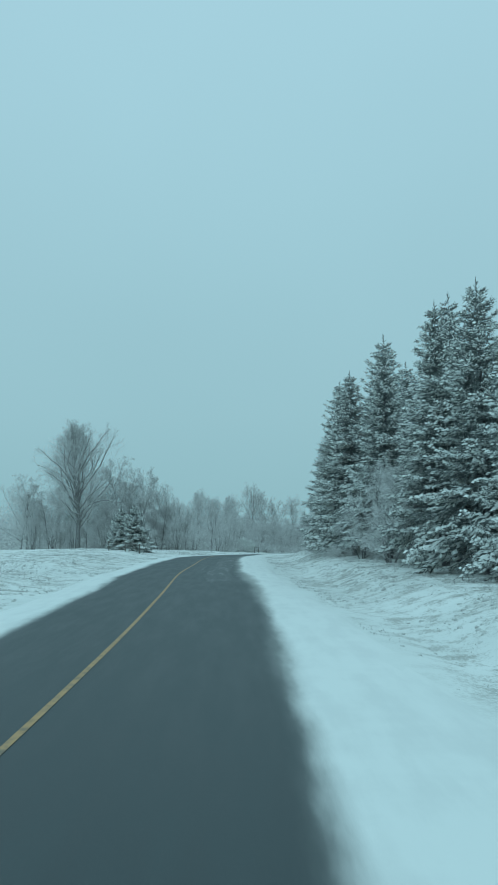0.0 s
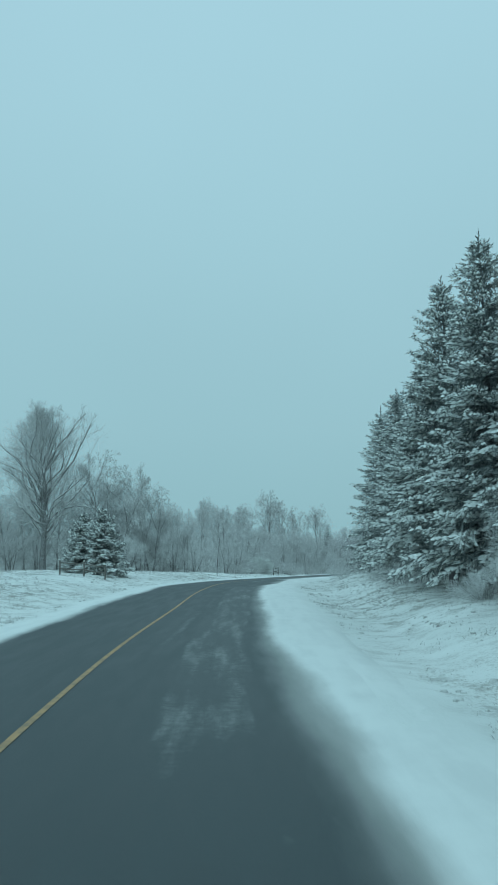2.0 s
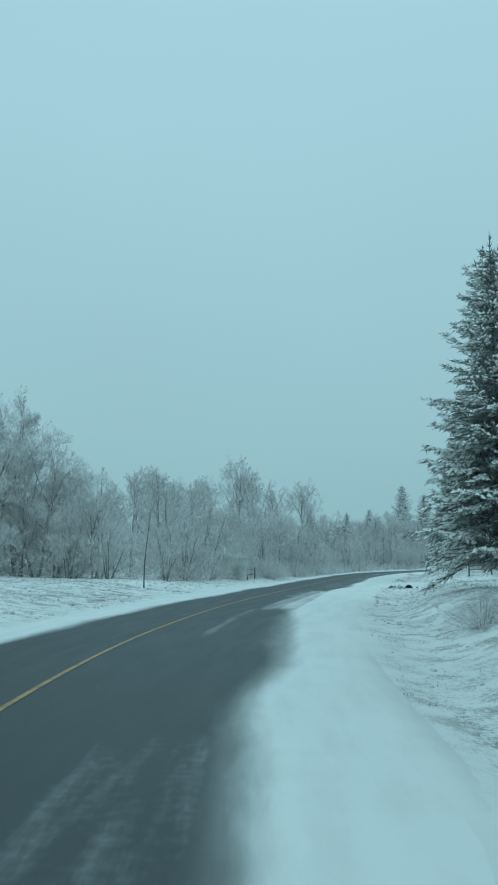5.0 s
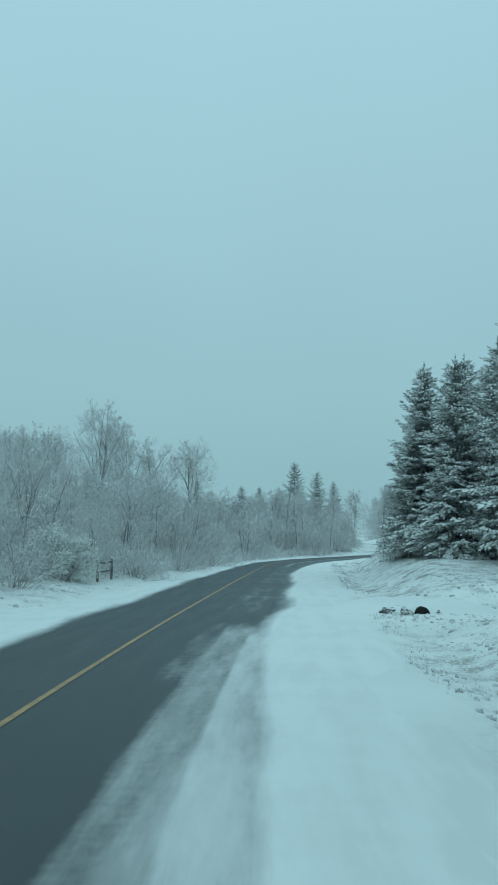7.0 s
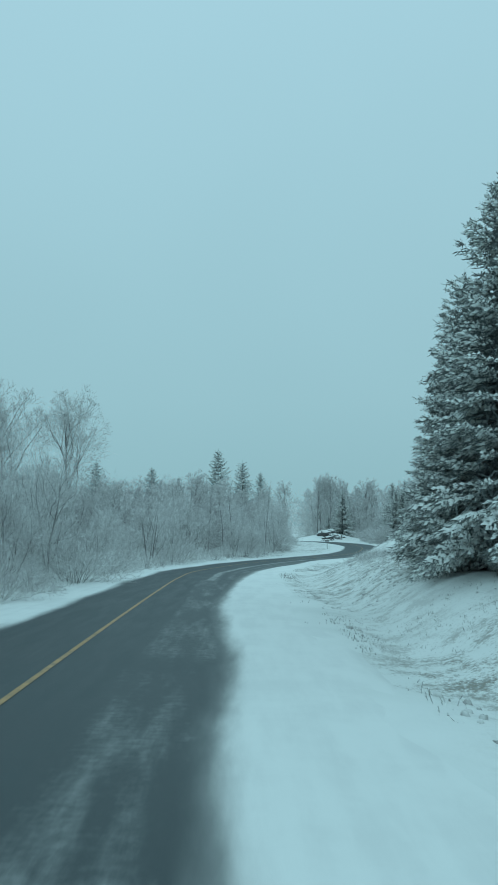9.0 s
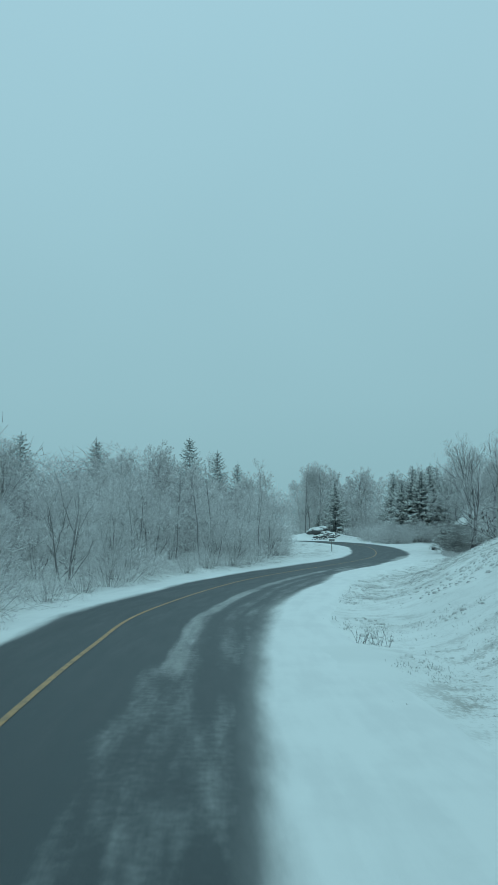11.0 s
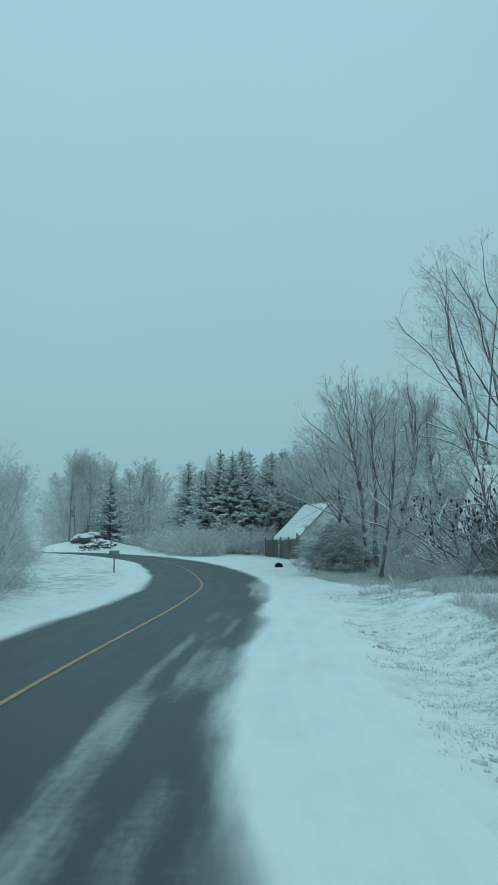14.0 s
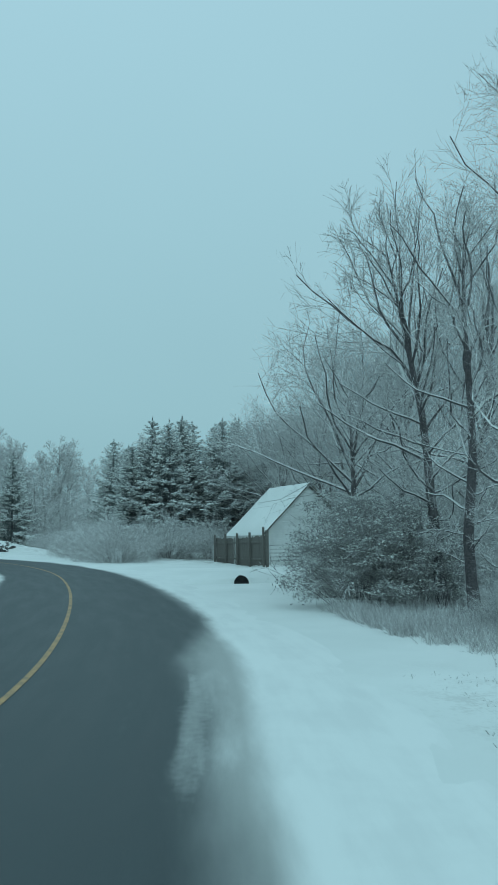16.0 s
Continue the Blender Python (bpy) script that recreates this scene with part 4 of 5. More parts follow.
for k, x, y, scale, turn in [(0, 52.6, 199.0, 0.93, 0), (1, 52.0, 197.6, 0.86, 100), (1, 49.2, 194.3, 0.64, 230), (2, 66.0, 199.8, 1.08, 0), (3, 74.0, 232, 0.95, 0), (3, 56.4, 206.2, 0.82, 200), (1, 58, 203, 1.0, 200), (0, 60, 207.5, 1.05, 150), (3, 66, 213, 1.0, 90), (1, 66, 206, 1.05, 10),
                             (0, 70, 212, 1.1, 250), (1, 73, 220, 1.1, 300), (2, 72, 203, 0.85, 200), (0, 56, 194, 0.8, 300), (3, 78, 226, 1.1, 120), (3, 76, 236, 0.95, 33), (3, 75, 228.5, 1.0, 70), (1, 77.5, 231.5, 1.0, 140), (0, 72.8, 221.5, 0.85, 210)]:
    if k in taken:
        place_copy(yard_trees[k], x, y, turn, scale)
    else:
        taken.add(k)
        set_down(yard_trees[k], x, y, turn, scale)

# evergreen shrubs and thickets about the yard
def leafy_bush(seed, height, width, count):
    """A dense rounded shrub: stems, and small leaves in clumps."""
    g = np.random.RandomState(seed)
    wood, fine = bush(seed, height * 1.0, width * 0.85, 40, 7, 5, 0.0045)
    leaf, cap = Buf(), Buf()
    clumps = count // 80
    a, e, r = g.uniform(0, 6.283, clumps), np.arcsin(g.uniform(-0.05, 1.0, clumps)), g.uniform(0.35, 1.05, clumps) ** 0.5
    lump = 1 + 0.16 * np.sin(3 * a + seed) + 0.10 * np.sin(5 * a + 4 * e) + 0.12 * np.sin(9 * a - 6 * e) * np.sin(7 * e + 2)
    c = np.stack([np.cos(a) * np.cos(e) * r * lump * width / 2, np.sin(a) * np.cos(e) * r * lump * width / 2, 0.14 * height + np.sin(e) * r * lump * height * 0.82], 1)
    p = np.repeat(c, 80, 0) + g.normal(0, 1, (clumps * 80, 3)) * np.array((0.15, 0.15, 0.09))
    p[:, 2] = np.maximum(p[:, 2], 0.03)
    way = unit(g.normal(0, 1, p.shape) + np.array((0, 0, -0.3)))
    ribbons(leaf, p, p + way * g.uniform(0.04, 0.10, len(p))[:, None], g.uniform(0.015, 0.035, len(p)), g, 0.6)
    # snow caught on the upper side of each clump
    p = np.repeat(c, 16, 0) + g.normal(0, 1, (clumps * 16, 3)) * np.array((0.13, 0.13, 0.03)) + np.array((0, 0, 0.10))
    w = unit(g.normal(0, 1, p.shape) * np.array((1, 1, 0.25))) * g.uniform(0.03, 0.08, len(p))[:, None]
    s = np.cross(w, (0, 0, 1.0)) * 0.6
    cap.add(np.stack([p - w, p + s + (0, 0, 0.02), p + w, p - s + (0, 0, 0.02)], 1).reshape(-1, 3), (np.arange(len(p))[:, None] * 4 + np.arange(4)).tolist())
    return wood, fine, leaf, cap


M_LEAF = snowy("snowy_leaves", (0.10, 0.095, 0.097), (0.21, 0.198, 0.198), 0.2, 0.9, 0.88, 2.2, 0.36)
shrub = tree_thing("shrub", "dense rounded evergreen shrub flecked with snow", leafy_bush(101, 3.4, 3.6, 22000), (M_BARK, M_BRANCH, M_LEAF, M_SNOW), ("trunk", "crown", "foliage", "snow_cover"), "bush", "yard shrubs")
set_down(shrub, 51.3, 200.6, 10, 0.86)
for x, y, k in [(52.5, 199.9, 0.78), (54.0, 203.3, 0.85)]:
    place_copy(shrub, x, y, rnd.uniform(0, 360), k)


def sumac(seed, height, width, stems=22):
    """A sumac: forked stems that lean out almost level, and dark seed heads at their upturned tips."""
    g = np.random.RandomState(seed)
    wood, fine, heads = Buf(), Buf(), Buf()
    a, r = g.uniform(0, 6.283, stems), g.uniform(0.25, 1, stems)
    base = np.stack([np.cos(a) * r * width * 0.2, np.sin(a) * r * width * 0.2, np.full(stems, -0.1)], 1)
    way = np.stack([np.cos(a) * r * 1.3, np.sin(a) * r * 1.3, g.uniform(0.55, 1.2, stems)], 1)
    stem = lines(g, base, way, np.hypot(height, r * width / 2) * g.uniform(0.65, 1.0, stems), 6, 0.16, 0.02)
    tubes(wood, stem, np.linspace(0.045, 0.018, 7)[None].repeat(stems, 0), 5)
    b2, _ = shoots(g, stem, 7, 0.2, (0.6, 1.2), (0.30, 0.55), 4, 0.16, 0.03, 0.1)
    tubes(wood, b2, np.linspace(0.022, 0.012, 5)[None].repeat(len(b2), 0), 4)
    b3, _ = shoots(g, b2, 4, 0.25, (0.5, 1.1), (0.35, 0.6), 3, 0.15, 0.08, 0.1)
    tubes(fine, b3, np.linspace(0.014, 0.008, 4)[None].repeat(len(b3), 0), 3)
    tips = np.concatenate([b2[:, -1], b3[::3, -1]])
    tips = tips[(tips[:, 2] > height * 0.45) & (g.uniform(0, 1, len(tips)) < 0.5)]
    spine = np.stack([tips, tips + np.array((0, 0, 0.07)), tips + np.array((0, 0, 0.15)) + g.normal(0, 0.02, tips.shape)], 1)
    tubes(heads, spine, np.array((0.018, 0.040, 0.006))[None].repeat(len(tips), 0), 6)
    return wood, fine, heads


M_SEED = snowy("dark_seed_heads", (0.030, 0.022, 0.022), (0.075, 0.05, 0.048), 0.6, 1.0, 0.7, 6.0)
bank_sumac = tree_thing("sumac_shrub", "tangled dark sumac laden with snow on the bank", sumac(103, 3.9, 5.4, 40), (M_BARK, M_BRANCH, M_SEED), ("trunk", "crown", "seed_heads"), "bush", "sumacs on the bank")
set_down(bank_sumac, 51.7, 188.9, 0, 1.12)
for x, y, k, turn in [(53.3, 187.6, 1.22, 120), (50.3, 186.3, 0.76, 250), (54.0, 190.1, 0.95, 60), (51.9, 185.1, 0.9, 310)]:
    place_copy(bank_sumac, x, y, turn, k)
hedge = tree_thing("bush", "tangled leafless thicket by the yard", bush(102, 3.0, 3.6, 90, 9, 9, 0.0034), (M_BARK, M_TWIG), BARE, "bush", "yard thicket")
spots = [(61.5, 233), (63, 236.5), (64.2, 240), (65.2, 244), (66.2, 248), (69.5, 252.5), (70.3, 257), (70, 262), (67, 236), (68, 240), (69.5, 234.5), (70, 247), (72, 237), (70.5, 254), (71, 259), (73, 264)]
for i, (x, y) in enumerate(spots):
    ob = hedge if i == 0 else copy_thing(hedge, Matrix.Identity(4))
    set_down(ob, x, y, rnd.uniform(0, 360), rnd.uniform(0.9, 1.25))
for x, y, k in [(55.5, 196, 0.8), (58.5, 197.5, 0.9), (61, 200.5, 1.0), (57.5, 200, 0.9), (64, 204, 1.1), (67.5, 208, 1.1), (70, 217, 1.1), (53.5, 193.5, 0.7), (49.8, 189.5, 0.6), (51.5, 191, 0.7), (50.4, 195.6, 0.3), (52.6, 197.0, 0.36), (54.9, 199.4, 0.42), (52.2, 194.8, 0.45), (50.2, 193.0, 0.32), (53.6, 198.6, 0.3)]:
    place_copy(hedge, x, y, rnd.uniform(0, 360), k)

# the round bush and the slim tree on the field's edge
M_RIME = snowy("thick_rime", (0.30, 0.295, 0.29), (0.46, 0.45, 0.44), -0.7, 0.2, 0.95, 0.8, 0.7)
round_bush = tree_thing("bush", "round bush thick with white rime", leafy_bush(84, 1.9, 2.5, 20000), (M_HOARBARK, M_RIME, M_RIME, M_SNOW), ("trunk", "crown", "foliage", "snow_cover"), "bush")
set_down(round_bush, -0.8, 117.4, 0)
put_bush(0, 2.4, 123.5, 0.9)
slim = tree_thing("bare_tree", "slim young bare tree with a dark straight stem", bare_tree(111, 6.6, 0.045, 0.5, (0.4, 0.8), 10, 5, 4, 3, 0.006, wide=0.16, middle=0.75, end=0.012), (M_BARK, M_TWIG), BARE)
set_down(slim, -4.6, 101.5, 0, 0.68)

M_WOOD = snowy("weathered_boards", (0.10, 0.095, 0.088), (0.22, 0.205, 0.185), 0.75, 0.95, 0.9, 4.0)
M_SIDING, _n, _l, _b = material("white_siding", 0.6, 0.3)
_l.new(mix(_n, _l, mapped(_n, _l, noise_node(_n, _l, 1.5, 6), 0.35, 0.7), (0.72, 0.73, 0.71), (0.82, 0.83, 0.81)), _b.inputs["Base Color"])
M_STEEL, _n, _l, _b = material("galvanised_steel", 0.45, 0.5)
_b.inputs["Metallic"].default_value = 0.7
_l.new(mix(_n, _l, mapped(_n, _l, noise_node(_n, _l, 6.0, 5), 0.35, 0.7), (0.16, 0.16, 0.16), (0.32, 0.32, 0.32)), _b.inputs["Base Color"])
M_PIPE, _n, _l, _b = material("black_pipe", 0.6, 0.3)
_l.new(mix(_n, _l, mapped(_n, _l, noise_node(_n, _l, 5.0, 5), 0.35, 0.7), (0.008, 0.008, 0.009), (0.03, 0.03, 0.03)), _b.inputs["Base Color"])
M_GLASS, _n, _l, _b = material("dark_window_glass", 0.08, 0.5)
_b.inputs["Base Color"].default_value = (0.02, 0.025, 0.03, 1)


def box(sx, sy, sz, m=None, bevel=0.0):
    b = Buf()
    b.box(m or Matrix.Identity(4), (sx, sy, sz), bevel)
    return b


def at(x, y, z, turn=0.0, tilt=0.0):
    return pose(x, y, z, 0, tilt, turn)


def gable_house(name, label, x, y, turn, wide, deep, eave, ridge, over=0.25, windows=(), door=None, boards=True):
    """A house whose ridge runs along its own y; wide across x."""
    house = thing(name, label, "house" if eave > 2.0 else "shed")
    rise, half = ridge - eave, wide / 2
    body = Buf()
    w, d, t = half, deep / 2, 0.12
    for sx in (-1, 1):
        body.box(at(sx * (w - t / 2), 0, eave / 2 - 0.15), (t, deep, eave + 0.3))
    for sy in (-1, 1):
        y0, y1 = sy * d, sy * (d - t)
        prof = [(-w + t, -0.3), (w - t, -0.3), (w - t, eave), (0, ridge - 0.1), (-w + t, eave)]
        v = [(px, y0, pz) for px, pz in prof] + [(px, y1, pz) for px, pz in prof]
        body.add(v, [(0, 1, 2, 3, 4), (9, 8, 7, 6, 5)] + [(i, (i + 1) % 5, (i + 1) % 5 + 5, i + 5) for i in range(5)])
    part("wall", body, M_SIDING, house)
    if boards:
        for sx in (-1, 1):
            for i in range(int(eave / 0.2)):
                part("siding_board", box(0.02, deep + 0.02, 0.17, at(sx * (w + 0.01), 0, 0.12 + i * 0.2, 0, sx * 3), 0.004), M_SIDING, house)
        rows = int((ridge - 0.15) / 0.2)
        for i in range(rows):
            z = 0.12 + i * 0.2
            span = 2 * (w if z < eave else w * (ridge - z) / rise) - 0.05
            if span > 0.3:
                part("siding_board", box(span, 0.02, 0.17, at(0, -d - 0.01, z), 0.004), M_SIDING, house)
    slope = math.hypot(half + over, rise * (half + over) / half)
    ang = math.degrees(math.atan2(rise, half))
    for sx in (-1, 1):
        m = at(sx * (half + over) / 2, 0, ridge - rise * (half + over) / half / 2 + 0.05, 0, sx * ang)
        part("roof", box(slope, deep + 2 * over, 0.08, m), M_WOOD, house)
        crust = Buf()
        bm = bmesh.new()
        bmesh.ops.create_grid(bm, x_segments=14, y_segments=14, size=0.5)
        for v in bm.verts:
            edge = min(0.5 - abs(v.co.x), 0.5 - abs(v.co.y))
            v.co.z = 0.05 + 0.10 * min(1, edge * 8) + 0.02 * noise.noise(v.co * 7 + Vector((sx * 3, x, 0)))
        bm.verts.index_update()
        m2 = m @ Matrix.Diagonal((slope + 0.06, deep + 2 * over + 0.08, 1, 1))
        crust.add([m2 @ v.co for v in bm.verts], [[v.index for v in f.verts] for f in bm.faces])
        bm.free()
        part("roof_snow", crust, M_SNOW, house, "thick snow on the roof", True)
        part("fascia", box(0.05, deep + 2 * over, 0.16, at(sx * (half + over), 0, eave - rise * over / half - 0.01)), M_SIDING, house)
    for sx, wy, wz, ww, wh in windows:
        win = part("window", box(0.06, ww + 0.16, wh + 0.16, at(sx * (w + 0.02), wy, wz), 0.01), M_SIDING, house)
        part("pane", box(0.02, ww, wh, at(sx * (w + 0.06), wy, wz)), M_GLASS, win)
    if door:
        dx, dw, dh = door
        dr = part("door", box(dw, 0.06, dh, at(dx, -d - 0.04, dh / 2), 0.01), M_WOOD, house)
        part("door_handle", box(0.03, 0.05, 0.12, at(dx + dw * 0.38, -d - 0.09, dh * 0.48), 0.008), M_STEEL, dr)
    house.matrix_basis = pose(x, y, ground_z(x, y), 0, 0, turn)
    return house


gable_house("shed", "small white shed with thick snow on its steep roof", 70.2, 226.4, -9.7, 6.0, 4.6, 1.9, 4.75, windows=(), door=None)
gable_house("house", "pale house with a snow-covered roof behind bare trees", 62.4, 194.1, 28, 7.6, 9.0, 2.3, 5.6, 0.4, ((-1, -2.3, 1.35, 1.0, 1.0), (-1, 1.2, 1.35, 1.0, 1.0)), (0.8, 0.95, 2.05))


def board_fence(x0, y0, x1, y1, high):
    """Upright boards on rails between posts, with snow on top."""
    length = math.hypot(x1 - x0, y1 - y0)
    fence = thing("board_fence", "weathered dark board fence leaning beside the shed", "fence")
    g = random.Random(5)
    plank = box(0.135, 0.022, high, at(0, 0, high / 2), 0.004).mesh("board", M_WOOD)
    n = int(length / 0.15)
    for i in range(n):
        u = (i + 0.5) * length / n
        if 0.52 < i / n < 0.60 and i % 2:
            continue
        ob = new("board", plank)
        ob.parent = fence
        sag = 0.14 * math.sin(u / length * 3.1)
        ob.matrix_basis = Matrix.LocRotScale((u, -0.03, 0.04 - sag * 0.6 + g.uniform(-0.03, 0.03)), Euler((0, g.uniform(-0.02, 0.02), 0)), (1, 1, 1 - 0.06 * g.random()))
    for z in (0.35, high - 0.35):
        part("rail", box(length, 0.04, 0.09, at(length / 2, 0.012, z), 0.006), M_WOOD, fence)
    for u in np.linspace(0.05, length - 0.05, 5):
        part("post", box(0.11, 0.11, high + 0.5, at(u, 0.09, (high + 0.5) / 2 - 0.3 + (0.25 if u in (0.05,) else 0.0)), 0.012), M_WOOD, fence)
    z0 = ground_z((x0 + x1) / 2, (y0 + y1) / 2)
    fence.matrix_basis = pose(x0, y0, z0, 0, 0, math.degrees(math.atan2(y1 - y0, x1 - x0)))


board_fence(64.1, 221.0, 66.7, 229.5, 1.62)


def farm_gate(x, y, turn, wide=3.2, high=1.15):
    gate = thing("farm_gate", "galvanised tubular farm gate beside the board fence", "gate")
    tube = Buf()
    r = 0.022
    tube.tube([(0, 0, 0.12), (0, 0, high), (wide, 0, high), (wide, 0, 0.12), (0, 0, 0.12)], [r] * 5, 8)
    part("gate_frame", tube, M_STEEL, gate)
    for i in range(1, 5):
        b = Buf()
        b.tube([(0, 0, 0.12 + i * (high - 0.12) / 5), (wide / 2, 0, 0.12 + i * (high - 0.12) / 5), (wide, 0, 0.12 + i * (high - 0.12) / 5)], [0.016] * 3, 6)
        part("bar", b, M_STEEL, gate)
    for u in (wide * 0.33, wide * 0.66):
        b = Buf()
        b.tube([(u, 0, 0.12), (u, 0, high)], [0.016] * 2, 6)
        part("upright", b, M_STEEL, gate)
    part("gate_post", box(0.15, 0.15, 2.3, at(-0.16, 0, 0.8), 0.02), M_WOOD, gate)
    part("gate_post", box(0.15, 0.15, 1.9, at(wide + 0.16, 0, 0.6), 0.02), M_WOOD, gate)
    gate.matrix_basis = pose(x, y, ground_z(x, y), 0, 0, turn)


farm_gate(64.25, 220.8, -18)


def boulder(name, label, x, y, size, seed, sink=0.2, group=""):
    bm = bmesh.new()
    bmesh.ops.create_icosphere(bm, subdivisions=4, radius=1.0)
    for v in bm.verts:
        p = v.co * 1.3 + Vector((seed, seed * 2, 0))
        k = 1 + 0.35 * noise.noise(p) + 0.18 * noise.noise(p * 2.5) + 0.10 * abs(noise.noise(p * 6))
        v.co = Vector((v.co.x * k * size[0], v.co.y * k * size[1], max(v.co.z, -0.6) * k * size[2]))
    me = bpy.data.meshes.new(name)
    bm.to_mesh(me)
    bm.free()
    me.materials.append(M_ROCK)
    ob = tagged(new(name, me), label, "rock", group)
    ob.matrix_basis = pose(x, y, ground_z(x, y) + size[2] * 0.45 - sink, 0, 0, seed * 37)


def culvert(x, y, turn, r=0.24, sink=0.10, length=4.0):
    """The end of a corrugated pipe in a snowy bank."""
    pipe = thing("culvert_pipe", "black culvert pipe end poking out of the snow", "pipe", "culverts")
    b = Buf()
    n = 15
    u = np.linspace(0, length, n * 4)
    rad = r + 0.012 * np.sin(u * 40)
    b.tube(np.c_[u * 0, u, u * 0], rad, 20)
    b.tube(np.c_[u * 0, u, u * 0][::-1], (rad - 0.025)[::-1], 20)
    part("pipe", b, M_PIPE, pipe, smooth=True)
    k = Buf()
    a = np.linspace(0, 2 * np.pi, 21)[:-1]
    ring = lambda rr: np.c_[np.cos(a) * rr, np.zeros(20), np.sin(a) * rr]
    k.add(np.r_[ring(r + 0.02), ring(r - 0.03)], [(i, (i + 1) % 20, 20 + (i + 1) % 20, 20 + i) for i in range(20)])
    part("rim", k, M_PIPE, pipe)
    # a black disc added just inside the mouth as the pipe's dark interior
    plug = Buf()
    plug.add(np.c_[np.cos(a) * (r - 0.03), np.full(20, 0.045), np.sin(a) * (r - 0.03)], [tuple(range(20))])
    part("mouth_shade", plug, M_PIPE, pipe)
    pipe.matrix_basis = pose(x, y, ground_z(x, y) + r - sink, 0, 0, turn)
    # the snow that covers the pipe behind its mouth
    mound = Buf()
    bm = bmesh.new()
    bmesh.ops.create_grid(bm, x_segments=36, y_segments=36, size=1.0)
    for v in bm.verts:
        px, py = v.co.x * 2.4, v.co.y * 2.2 + 2.26
        fall = max(0.0, 1 - (px / 2.4) ** 2) * min(1.0, max(0.0, py - 0.06) / 0.10) * max(0.0, 1 - ((py - 2.0) / 2.4) ** 2)
        wob = noise.noise(Vector((px, py, x)) * 1.4) * 0.06 + noise.noise(Vector((px, py, x)) * 4) * 0.03
        v.co = Vector((px, py, -0.10 + (2 * r - sink + 0.22) * max(fall, 0.0) ** 0.7 + wob * (0.3 + fall)))
    bm.verts.index_update()
    mound.add([v.co.copy() for v in bm.verts], [[v.index for v in f.verts] for f in bm.faces])
    bm.free()
    ob = whole("snow_mound", mound, M_GROUND, "snowy mound of earth over a culvert", "snow", "", True)
    ob.matrix_basis = pose(x, y, ground_z(x, y), 0, 0, turn)


culvert(8.85, 105.95, -14, 0.18, 0.19)
culvert(54.86, 210.4, -34, 0.25, 0.22)
for i, (dx, dy) in enumerate([(-0.42, 0.05), (-0.75, 0.42), (-0.62, -0.12), (0.4, 0.1), (-0.95, 0.3), (-0.45, 0.6)]):
    boulder("stone", "small dark stone in the snow by the culvert", 8.95 + dx, 105.95 + dy, (0.10 + 0.05 * (i % 3), 0.09 + 0.03 * (i % 2), 0.07 + 0.03 * (i % 3)), i + 9.5, 0.0, "stones")


def mailbox(x, y, turn):
    box_ = thing("mailbox", "roadside mailbox on a short post capped with snow", "mailbox")
    part("post", box(0.065, 0.065, 1.15, at(0, 0, 0.4), 0.01), M_WOOD, box_)
    b = Buf()
    prof = [(-0.09, 0), (0.09, 0), (0.09, 0.12)] + [(0.09 * math.cos(q), 0.12 + 0.09 * math.sin(q)) for q in np.linspace(0.3, 2.84, 7)] + [(-0.09, 0.12)]
    n = len(prof)
    b.add([(px, -0.26, 0.98 + pz) for px, pz in prof] + [(px, 0.26, 0.98 + pz) for px, pz in prof], [tuple(range(n)), tuple(range(2 * n - 1, n - 1, -1))] + [(i, i + n, (i + 1) % n + n, (i + 1) % n) for i in range(n)])
    part("box", b, M_STEEL, box_)
    part("door", box(0.17, 0.012, 0.19, at(0, -0.268, 1.08), 0.004), M_STEEL, box_)
    part("flag", box(0.012, 0.03, 0.2, at(0.1, 0.1, 1.15)), M_WOOD, box_)
    part("snow_cap", box(0.26, 0.6, 0.09, at(0, 0, 1.22), 0.035), M_SNOW, box_, "cap of snow", True)
    box_.matrix_basis = pose(x, y, ground_z(x, y), 0, 0, turn)


mailbox(42.6, 208.3, 60)


for i, (x, y, size) in enumerate([(60.6, 256.5, (1.1, 0.8, 0.6)), (62.4, 257.6, (1.0, 0.7, 0.6)), (61.4, 259.0, (1.3, 0.9, 0.8)), (63.6, 258.2, (0.8, 0.6, 0.45)), (59.5, 255.4, (0.7, 0.55, 0.4))]):
    boulder("rock", "dark rock outcrop half covered with snow", x, y, tuple(1.35 * v for v in size), i + 2.5, 0.55, "rock outcrop")


def rail_fence(places, high, name, label):
    fence = thing(name, label, "fence")
    x0, y0 = places[0]
    z0 = ground_z(x0, y0)
    tops = []
    for x, y in places:
        z = ground_z(x, y) - z0
        b = Buf()
        b.tube([(x - x0, y - y0, z - 0.3), (x - x0 + 0.02, y - y0, z + high * 0.5), (x - x0, y - y0, z + high)], [0.05, 0.048, 0.045], 8, True)
        p = part("post", b, M_WOOD, fence)
        part("snow_cap", box(0.11, 0.11, 0.07, at(x - x0, y - y0, z + high + 0.03), 0.035), M_SNOW, p, "cap of snow", True)
        tops.append((x - x0, y - y0, z))
    for a, c in zip(tops, tops[1:]):
        for f in (0.45, 0.85):
            b = Buf()
            b.tube([(a[0], a[1], a[2] + high * f), ((a[0] + c[0]) / 2, (a[1] + c[1]) / 2, (a[2] + c[2]) / 2 + high * f - 0.03), (c[0], c[1], c[2] + high * f)], [0.035, 0.04, 0.03], 6, True)
            part("rail", b, M_WOOD, fence)
    fence.matrix_basis = Matrix.Translation((x0, y0, z0))


rail_fence([(-12.4, 74.6), (-10.9, 74.2), (-9.6, 73.8)], 0.85, "rail_fence", "short run of weathered rail fence under young spruces")
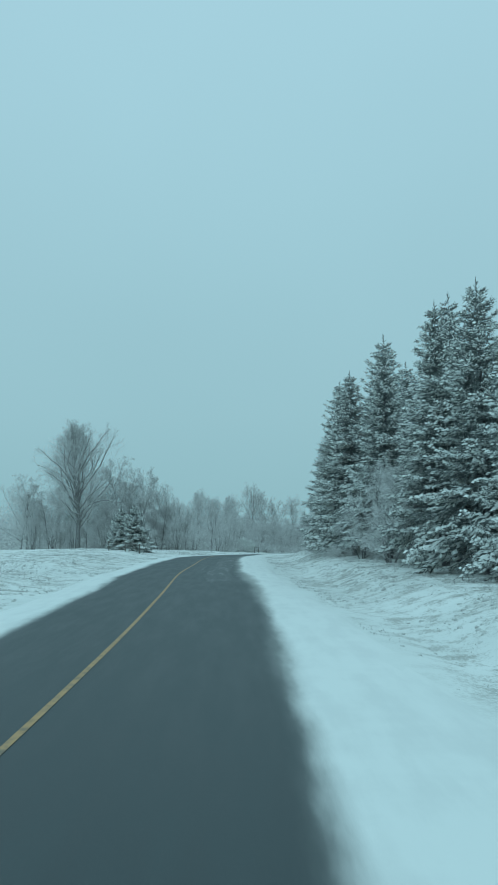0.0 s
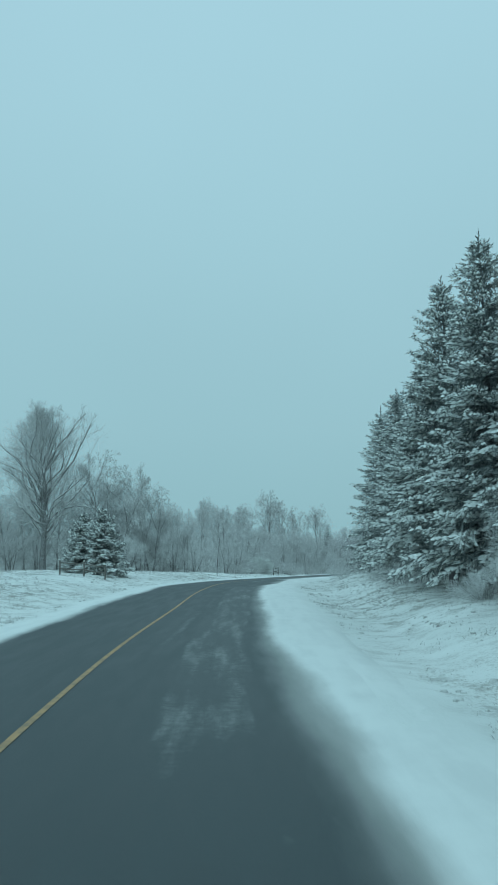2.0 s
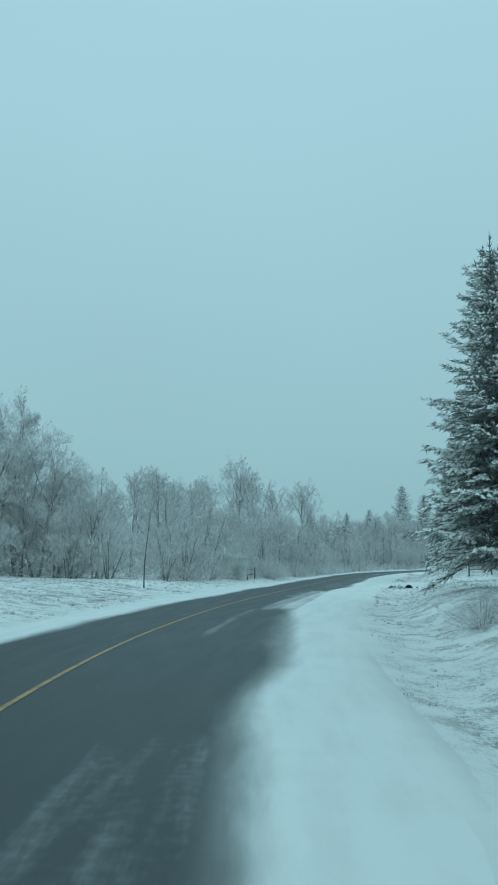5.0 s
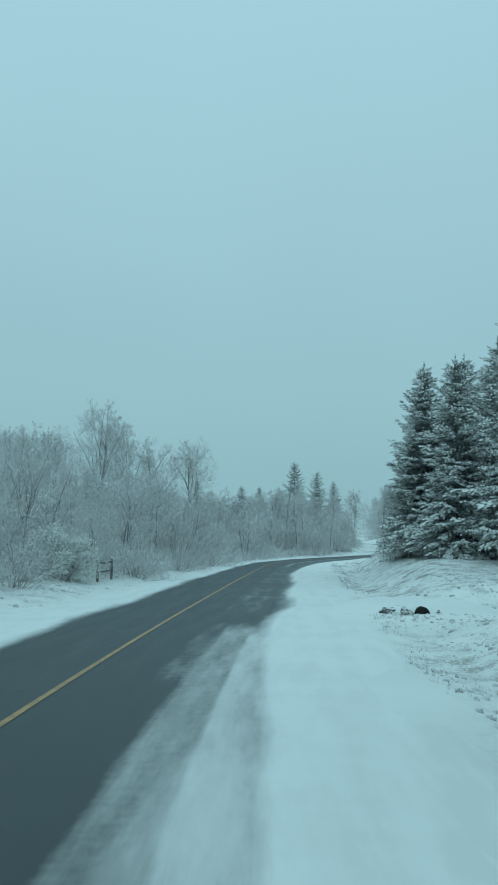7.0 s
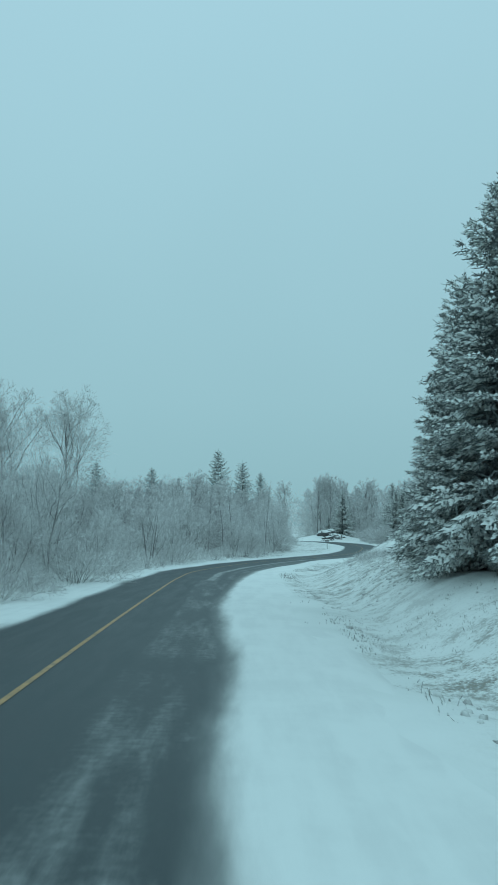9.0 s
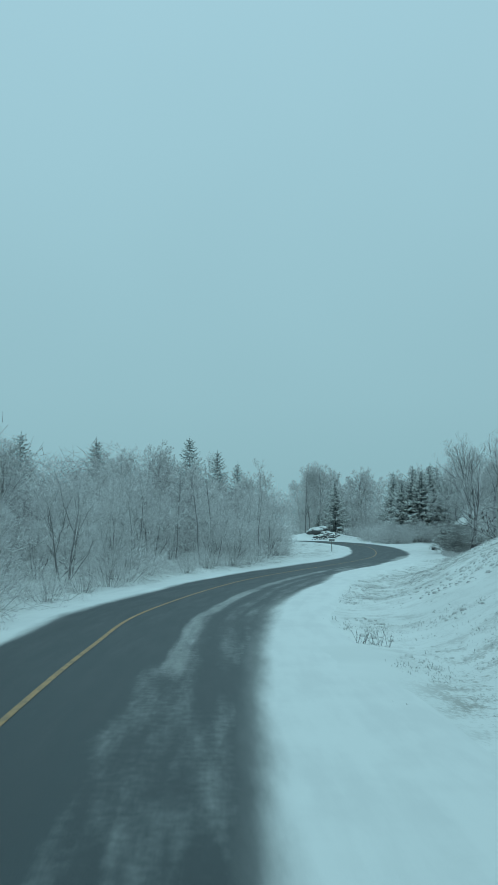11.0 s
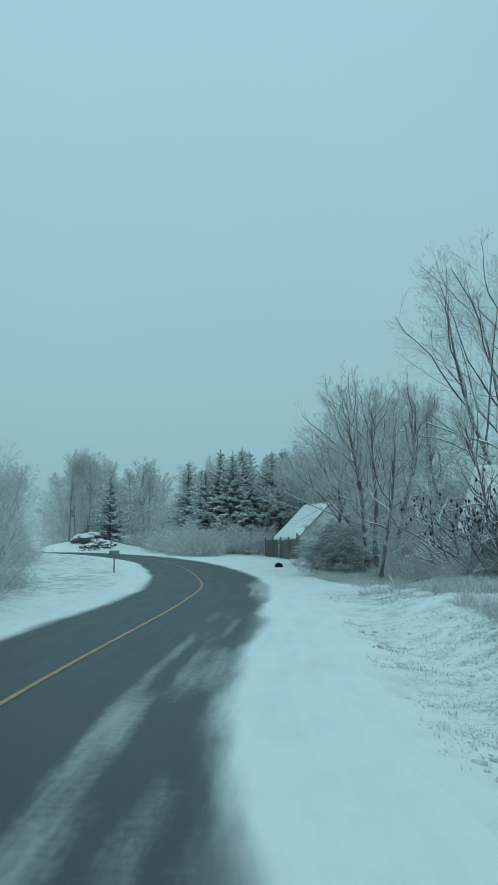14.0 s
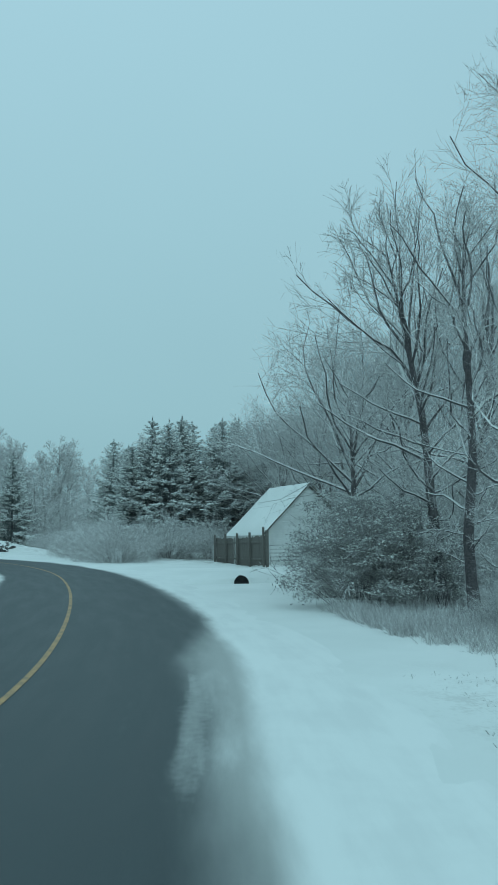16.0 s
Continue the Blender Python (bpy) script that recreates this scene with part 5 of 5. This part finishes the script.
rail_fence([(0.7, 119.4), (1.25, 120.8)], 0.85, "rail_fence", "two old posts with a rail before a frosted bush")


rail_fence([(13.64, 111.41), (15.14, 111.91), (16.64, 112.41)], 0.9, "rail_fence", "old rail fence half buried under the spruces")


# weeds and tufts that stand through the snow of the verges
def weeds(name, label, count, s_range, d_range, seed, tall, mat=M_WEED):
    g = np.random.RandomState(seed)
    s = g.uniform(*s_range, count * 5)
    d = g.uniform(0, 1, count * 5) ** 1.3 * (d_range[1] - d_range[0]) + d_range[0]
    x, y = road_place(s, d)
    ok = wave(x, y, 4.0, seed) + 0.6 * wave(x, y, 1.3, seed + 1) + g.uniform(-0.4, 0.4, len(x)) > 0.25
    x, y = x[ok][:count], y[ok][:count]
    h, _ = land(x, y)
    a = np.stack([x, y, h - 0.02], 1)
    a = np.repeat(a, 4, 0) + g.normal(0, 0.05, (len(a) * 4, 3)) * np.array((1, 1, 0))
    b = a + unit(g.normal(0, 0.5, a.shape) + np.array((0, 0, 0.9))) * (tall * g.uniform(0.3, 1.2, len(a)))[:, None]
    buf = Buf()
    ribbons(buf, a, b, g.uniform(0.006, 0.014, len(a)), g)
    whole(name, buf, mat, label, "grass", "stuff")


weeds("verge_weeds", "dry weeds standing through snow on the verge", 12000, (0, 205), (4.7, 10.5), 121, 0.07)
weeds("field_weeds", "dry stubble standing through snow in the field", 12000, (5, 120), (-16, -3.8), 122, 0.09)
weeds("tall_grass", "tall dry grass under the roadside trees", 7000, (186, 222), (7.6, 11.5), 123, 0.42, M_TWIG)
weeds("roadside_grass", "frosted dry grass and brush at the foot of the bare trees", 5000, (197, 214), (5.9, 9.0), 126, 0.34, M_TWIG)
weeds("grove_grass", "tall pale dry grass at the edge of the spruces", 1500, (138, 150), (7.6, 11.5), 125, 0.38, M_TWIG)
weeds("bank_weeds", "dead stalks scattered over the snowy bank", 14000, (138, 200), (5.2, 16), 124, 0.05)


def clods(count, seed):
    """Small lumps of snow and earth over the verges."""
    g = np.random.RandomState(seed)
    s = g.uniform(0, 192, count)
    d = np.where(g.uniform(0, 1, count) < 0.58, g.uniform(4.9, 14, count), -g.uniform(3.9, 14, count))
    x, y = road_place(s, d)
    ok = wave(x, y, 3.0, seed) + g.uniform(-0.5, 0.5, count) > 0.0
    x, y = x[ok], y[ok]
    n, r = len(x), g.uniform(0.03, 0.11, ok.sum()) * g.uniform(0.5, 1.0, ok.sum())
    h, _ = land(x, y)
    a = np.arange(6) * 6.283 / 6
    ring = np.stack([np.cos(a), np.sin(a)], 1)[None] * r[:, None, None] * g.uniform(0.7, 1.3, (n, 6, 1))
    low = np.concatenate([ring, np.full((n, 6, 1), -0.03)], 2)
    high = np.concatenate([ring * 0.55 + g.normal(0, 0.01, (n, 6, 2)), (r * g.uniform(0.3, 0.6, n))[:, None, None] * np.ones((n, 6, 1))], 2)
    v = np.concatenate([low, high], 1) + np.stack([x, y, h], 1)[:, None, :]
    quads = [(i, (i + 1) % 6, 6 + (i + 1) % 6, 6 + i) for i in range(6)]
    buf = Buf()
    buf.add(v.reshape(-1, 3), [tuple(12 * k + i for i in f) for k in range(n) for f in quads + [(6, 7, 8, 9, 10, 11)]])
    whole("snow_lumps", buf, M_CLOD, "small lumps of crusted snow and earth on the verges", "snow", "stuff", True)


clods(36000, 131)

def weed_clump(x, y, tall, count, seed):
    g = np.random.RandomState(seed)
    a = np.c_[g.normal(0, 0.16, (count, 2)), np.full(count, -0.05)]
    way = unit(g.normal(0, 0.3, (count, 3)) + np.array((0, 0, 1.0)))
    stem = lines(g, a, way, tall * g.uniform(0.5, 1.1, count), 3, 0.12, -0.04)
    stalk, head = Buf(), Buf()
    tubes(stalk, stem, np.linspace(0.005, 0.003, 4)[None].repeat(count, 0), 3)
    tip, _ = shoots(g, stem, 5, 0.5, (0.3, 0.9), (0.12, 0.3), 1, 0.1, 0.0)
    ribbons(head, tip[:, 0], tip[:, 1], np.full(len(tip), 0.012), g)
    base = thing("weed_clump", "tuft of dark dead weed stalks in the snow", "weeds", "weed clumps")
    part("stalks", stalk, M_BARK, base)
    part("seed_heads", head, M_WEED, base)
    set_down(base, x, y, 0)


for i, (x, y, tall) in enumerate([(17.66, 146.41, 0.42), (18.11, 146.51, 0.42), (10.39, 117.22, 0.28), (10.84, 118.69, 0.25), (10.23, 116.56, 0.16), (11.2, 119.56, 0.16), (11.43, 121.92, 0.18), (11.6, 123.7, 0.14), (11.82, 125.56, 0.16), (13.4, 131.2, 0.15), (15.6, 140.9, 0.15), (18.46, 150.14, 0.15), (18.65, 149.24, 0.18), (23.2, 158.2, 0.16), (34.5, 176.7, 0.18), (31.0, 171.1, 0.2)]):
    weed_clump(x, y, tall, max(5, 11 - 2 * i), 140 + i)

# frosted saplings and shrubs in front of the first grove
for x, y, k in [(6.4, 38.5, 0.95), (7.2, 35.0, 1.0), (5.9, 44.4, 0.6)]:
    woods_tree(3, x, y, k)

for x, y, k in [(5.0, 58.5, 0.5), (5.2, 47.5, 0.42), (4.6, 79.2, 0.35), (5.3, 65.5, 0.42)]:
    put_bush(2, x, y, k)
arched = tree_thing("bare_tree", "bare tree bent over in an arch under frost", bare_tree(112, 8.5, 0.09, 0.3, (0.5, 1.0), 16, 6, 6, 4, 0.011, lean=(0.55, 0.1), wide=0.3, rise=-0.06), (M_HOARBARK, M_HOAR_HAZE), BARE)
set_down(arched, -16.0, 108.0, 0)
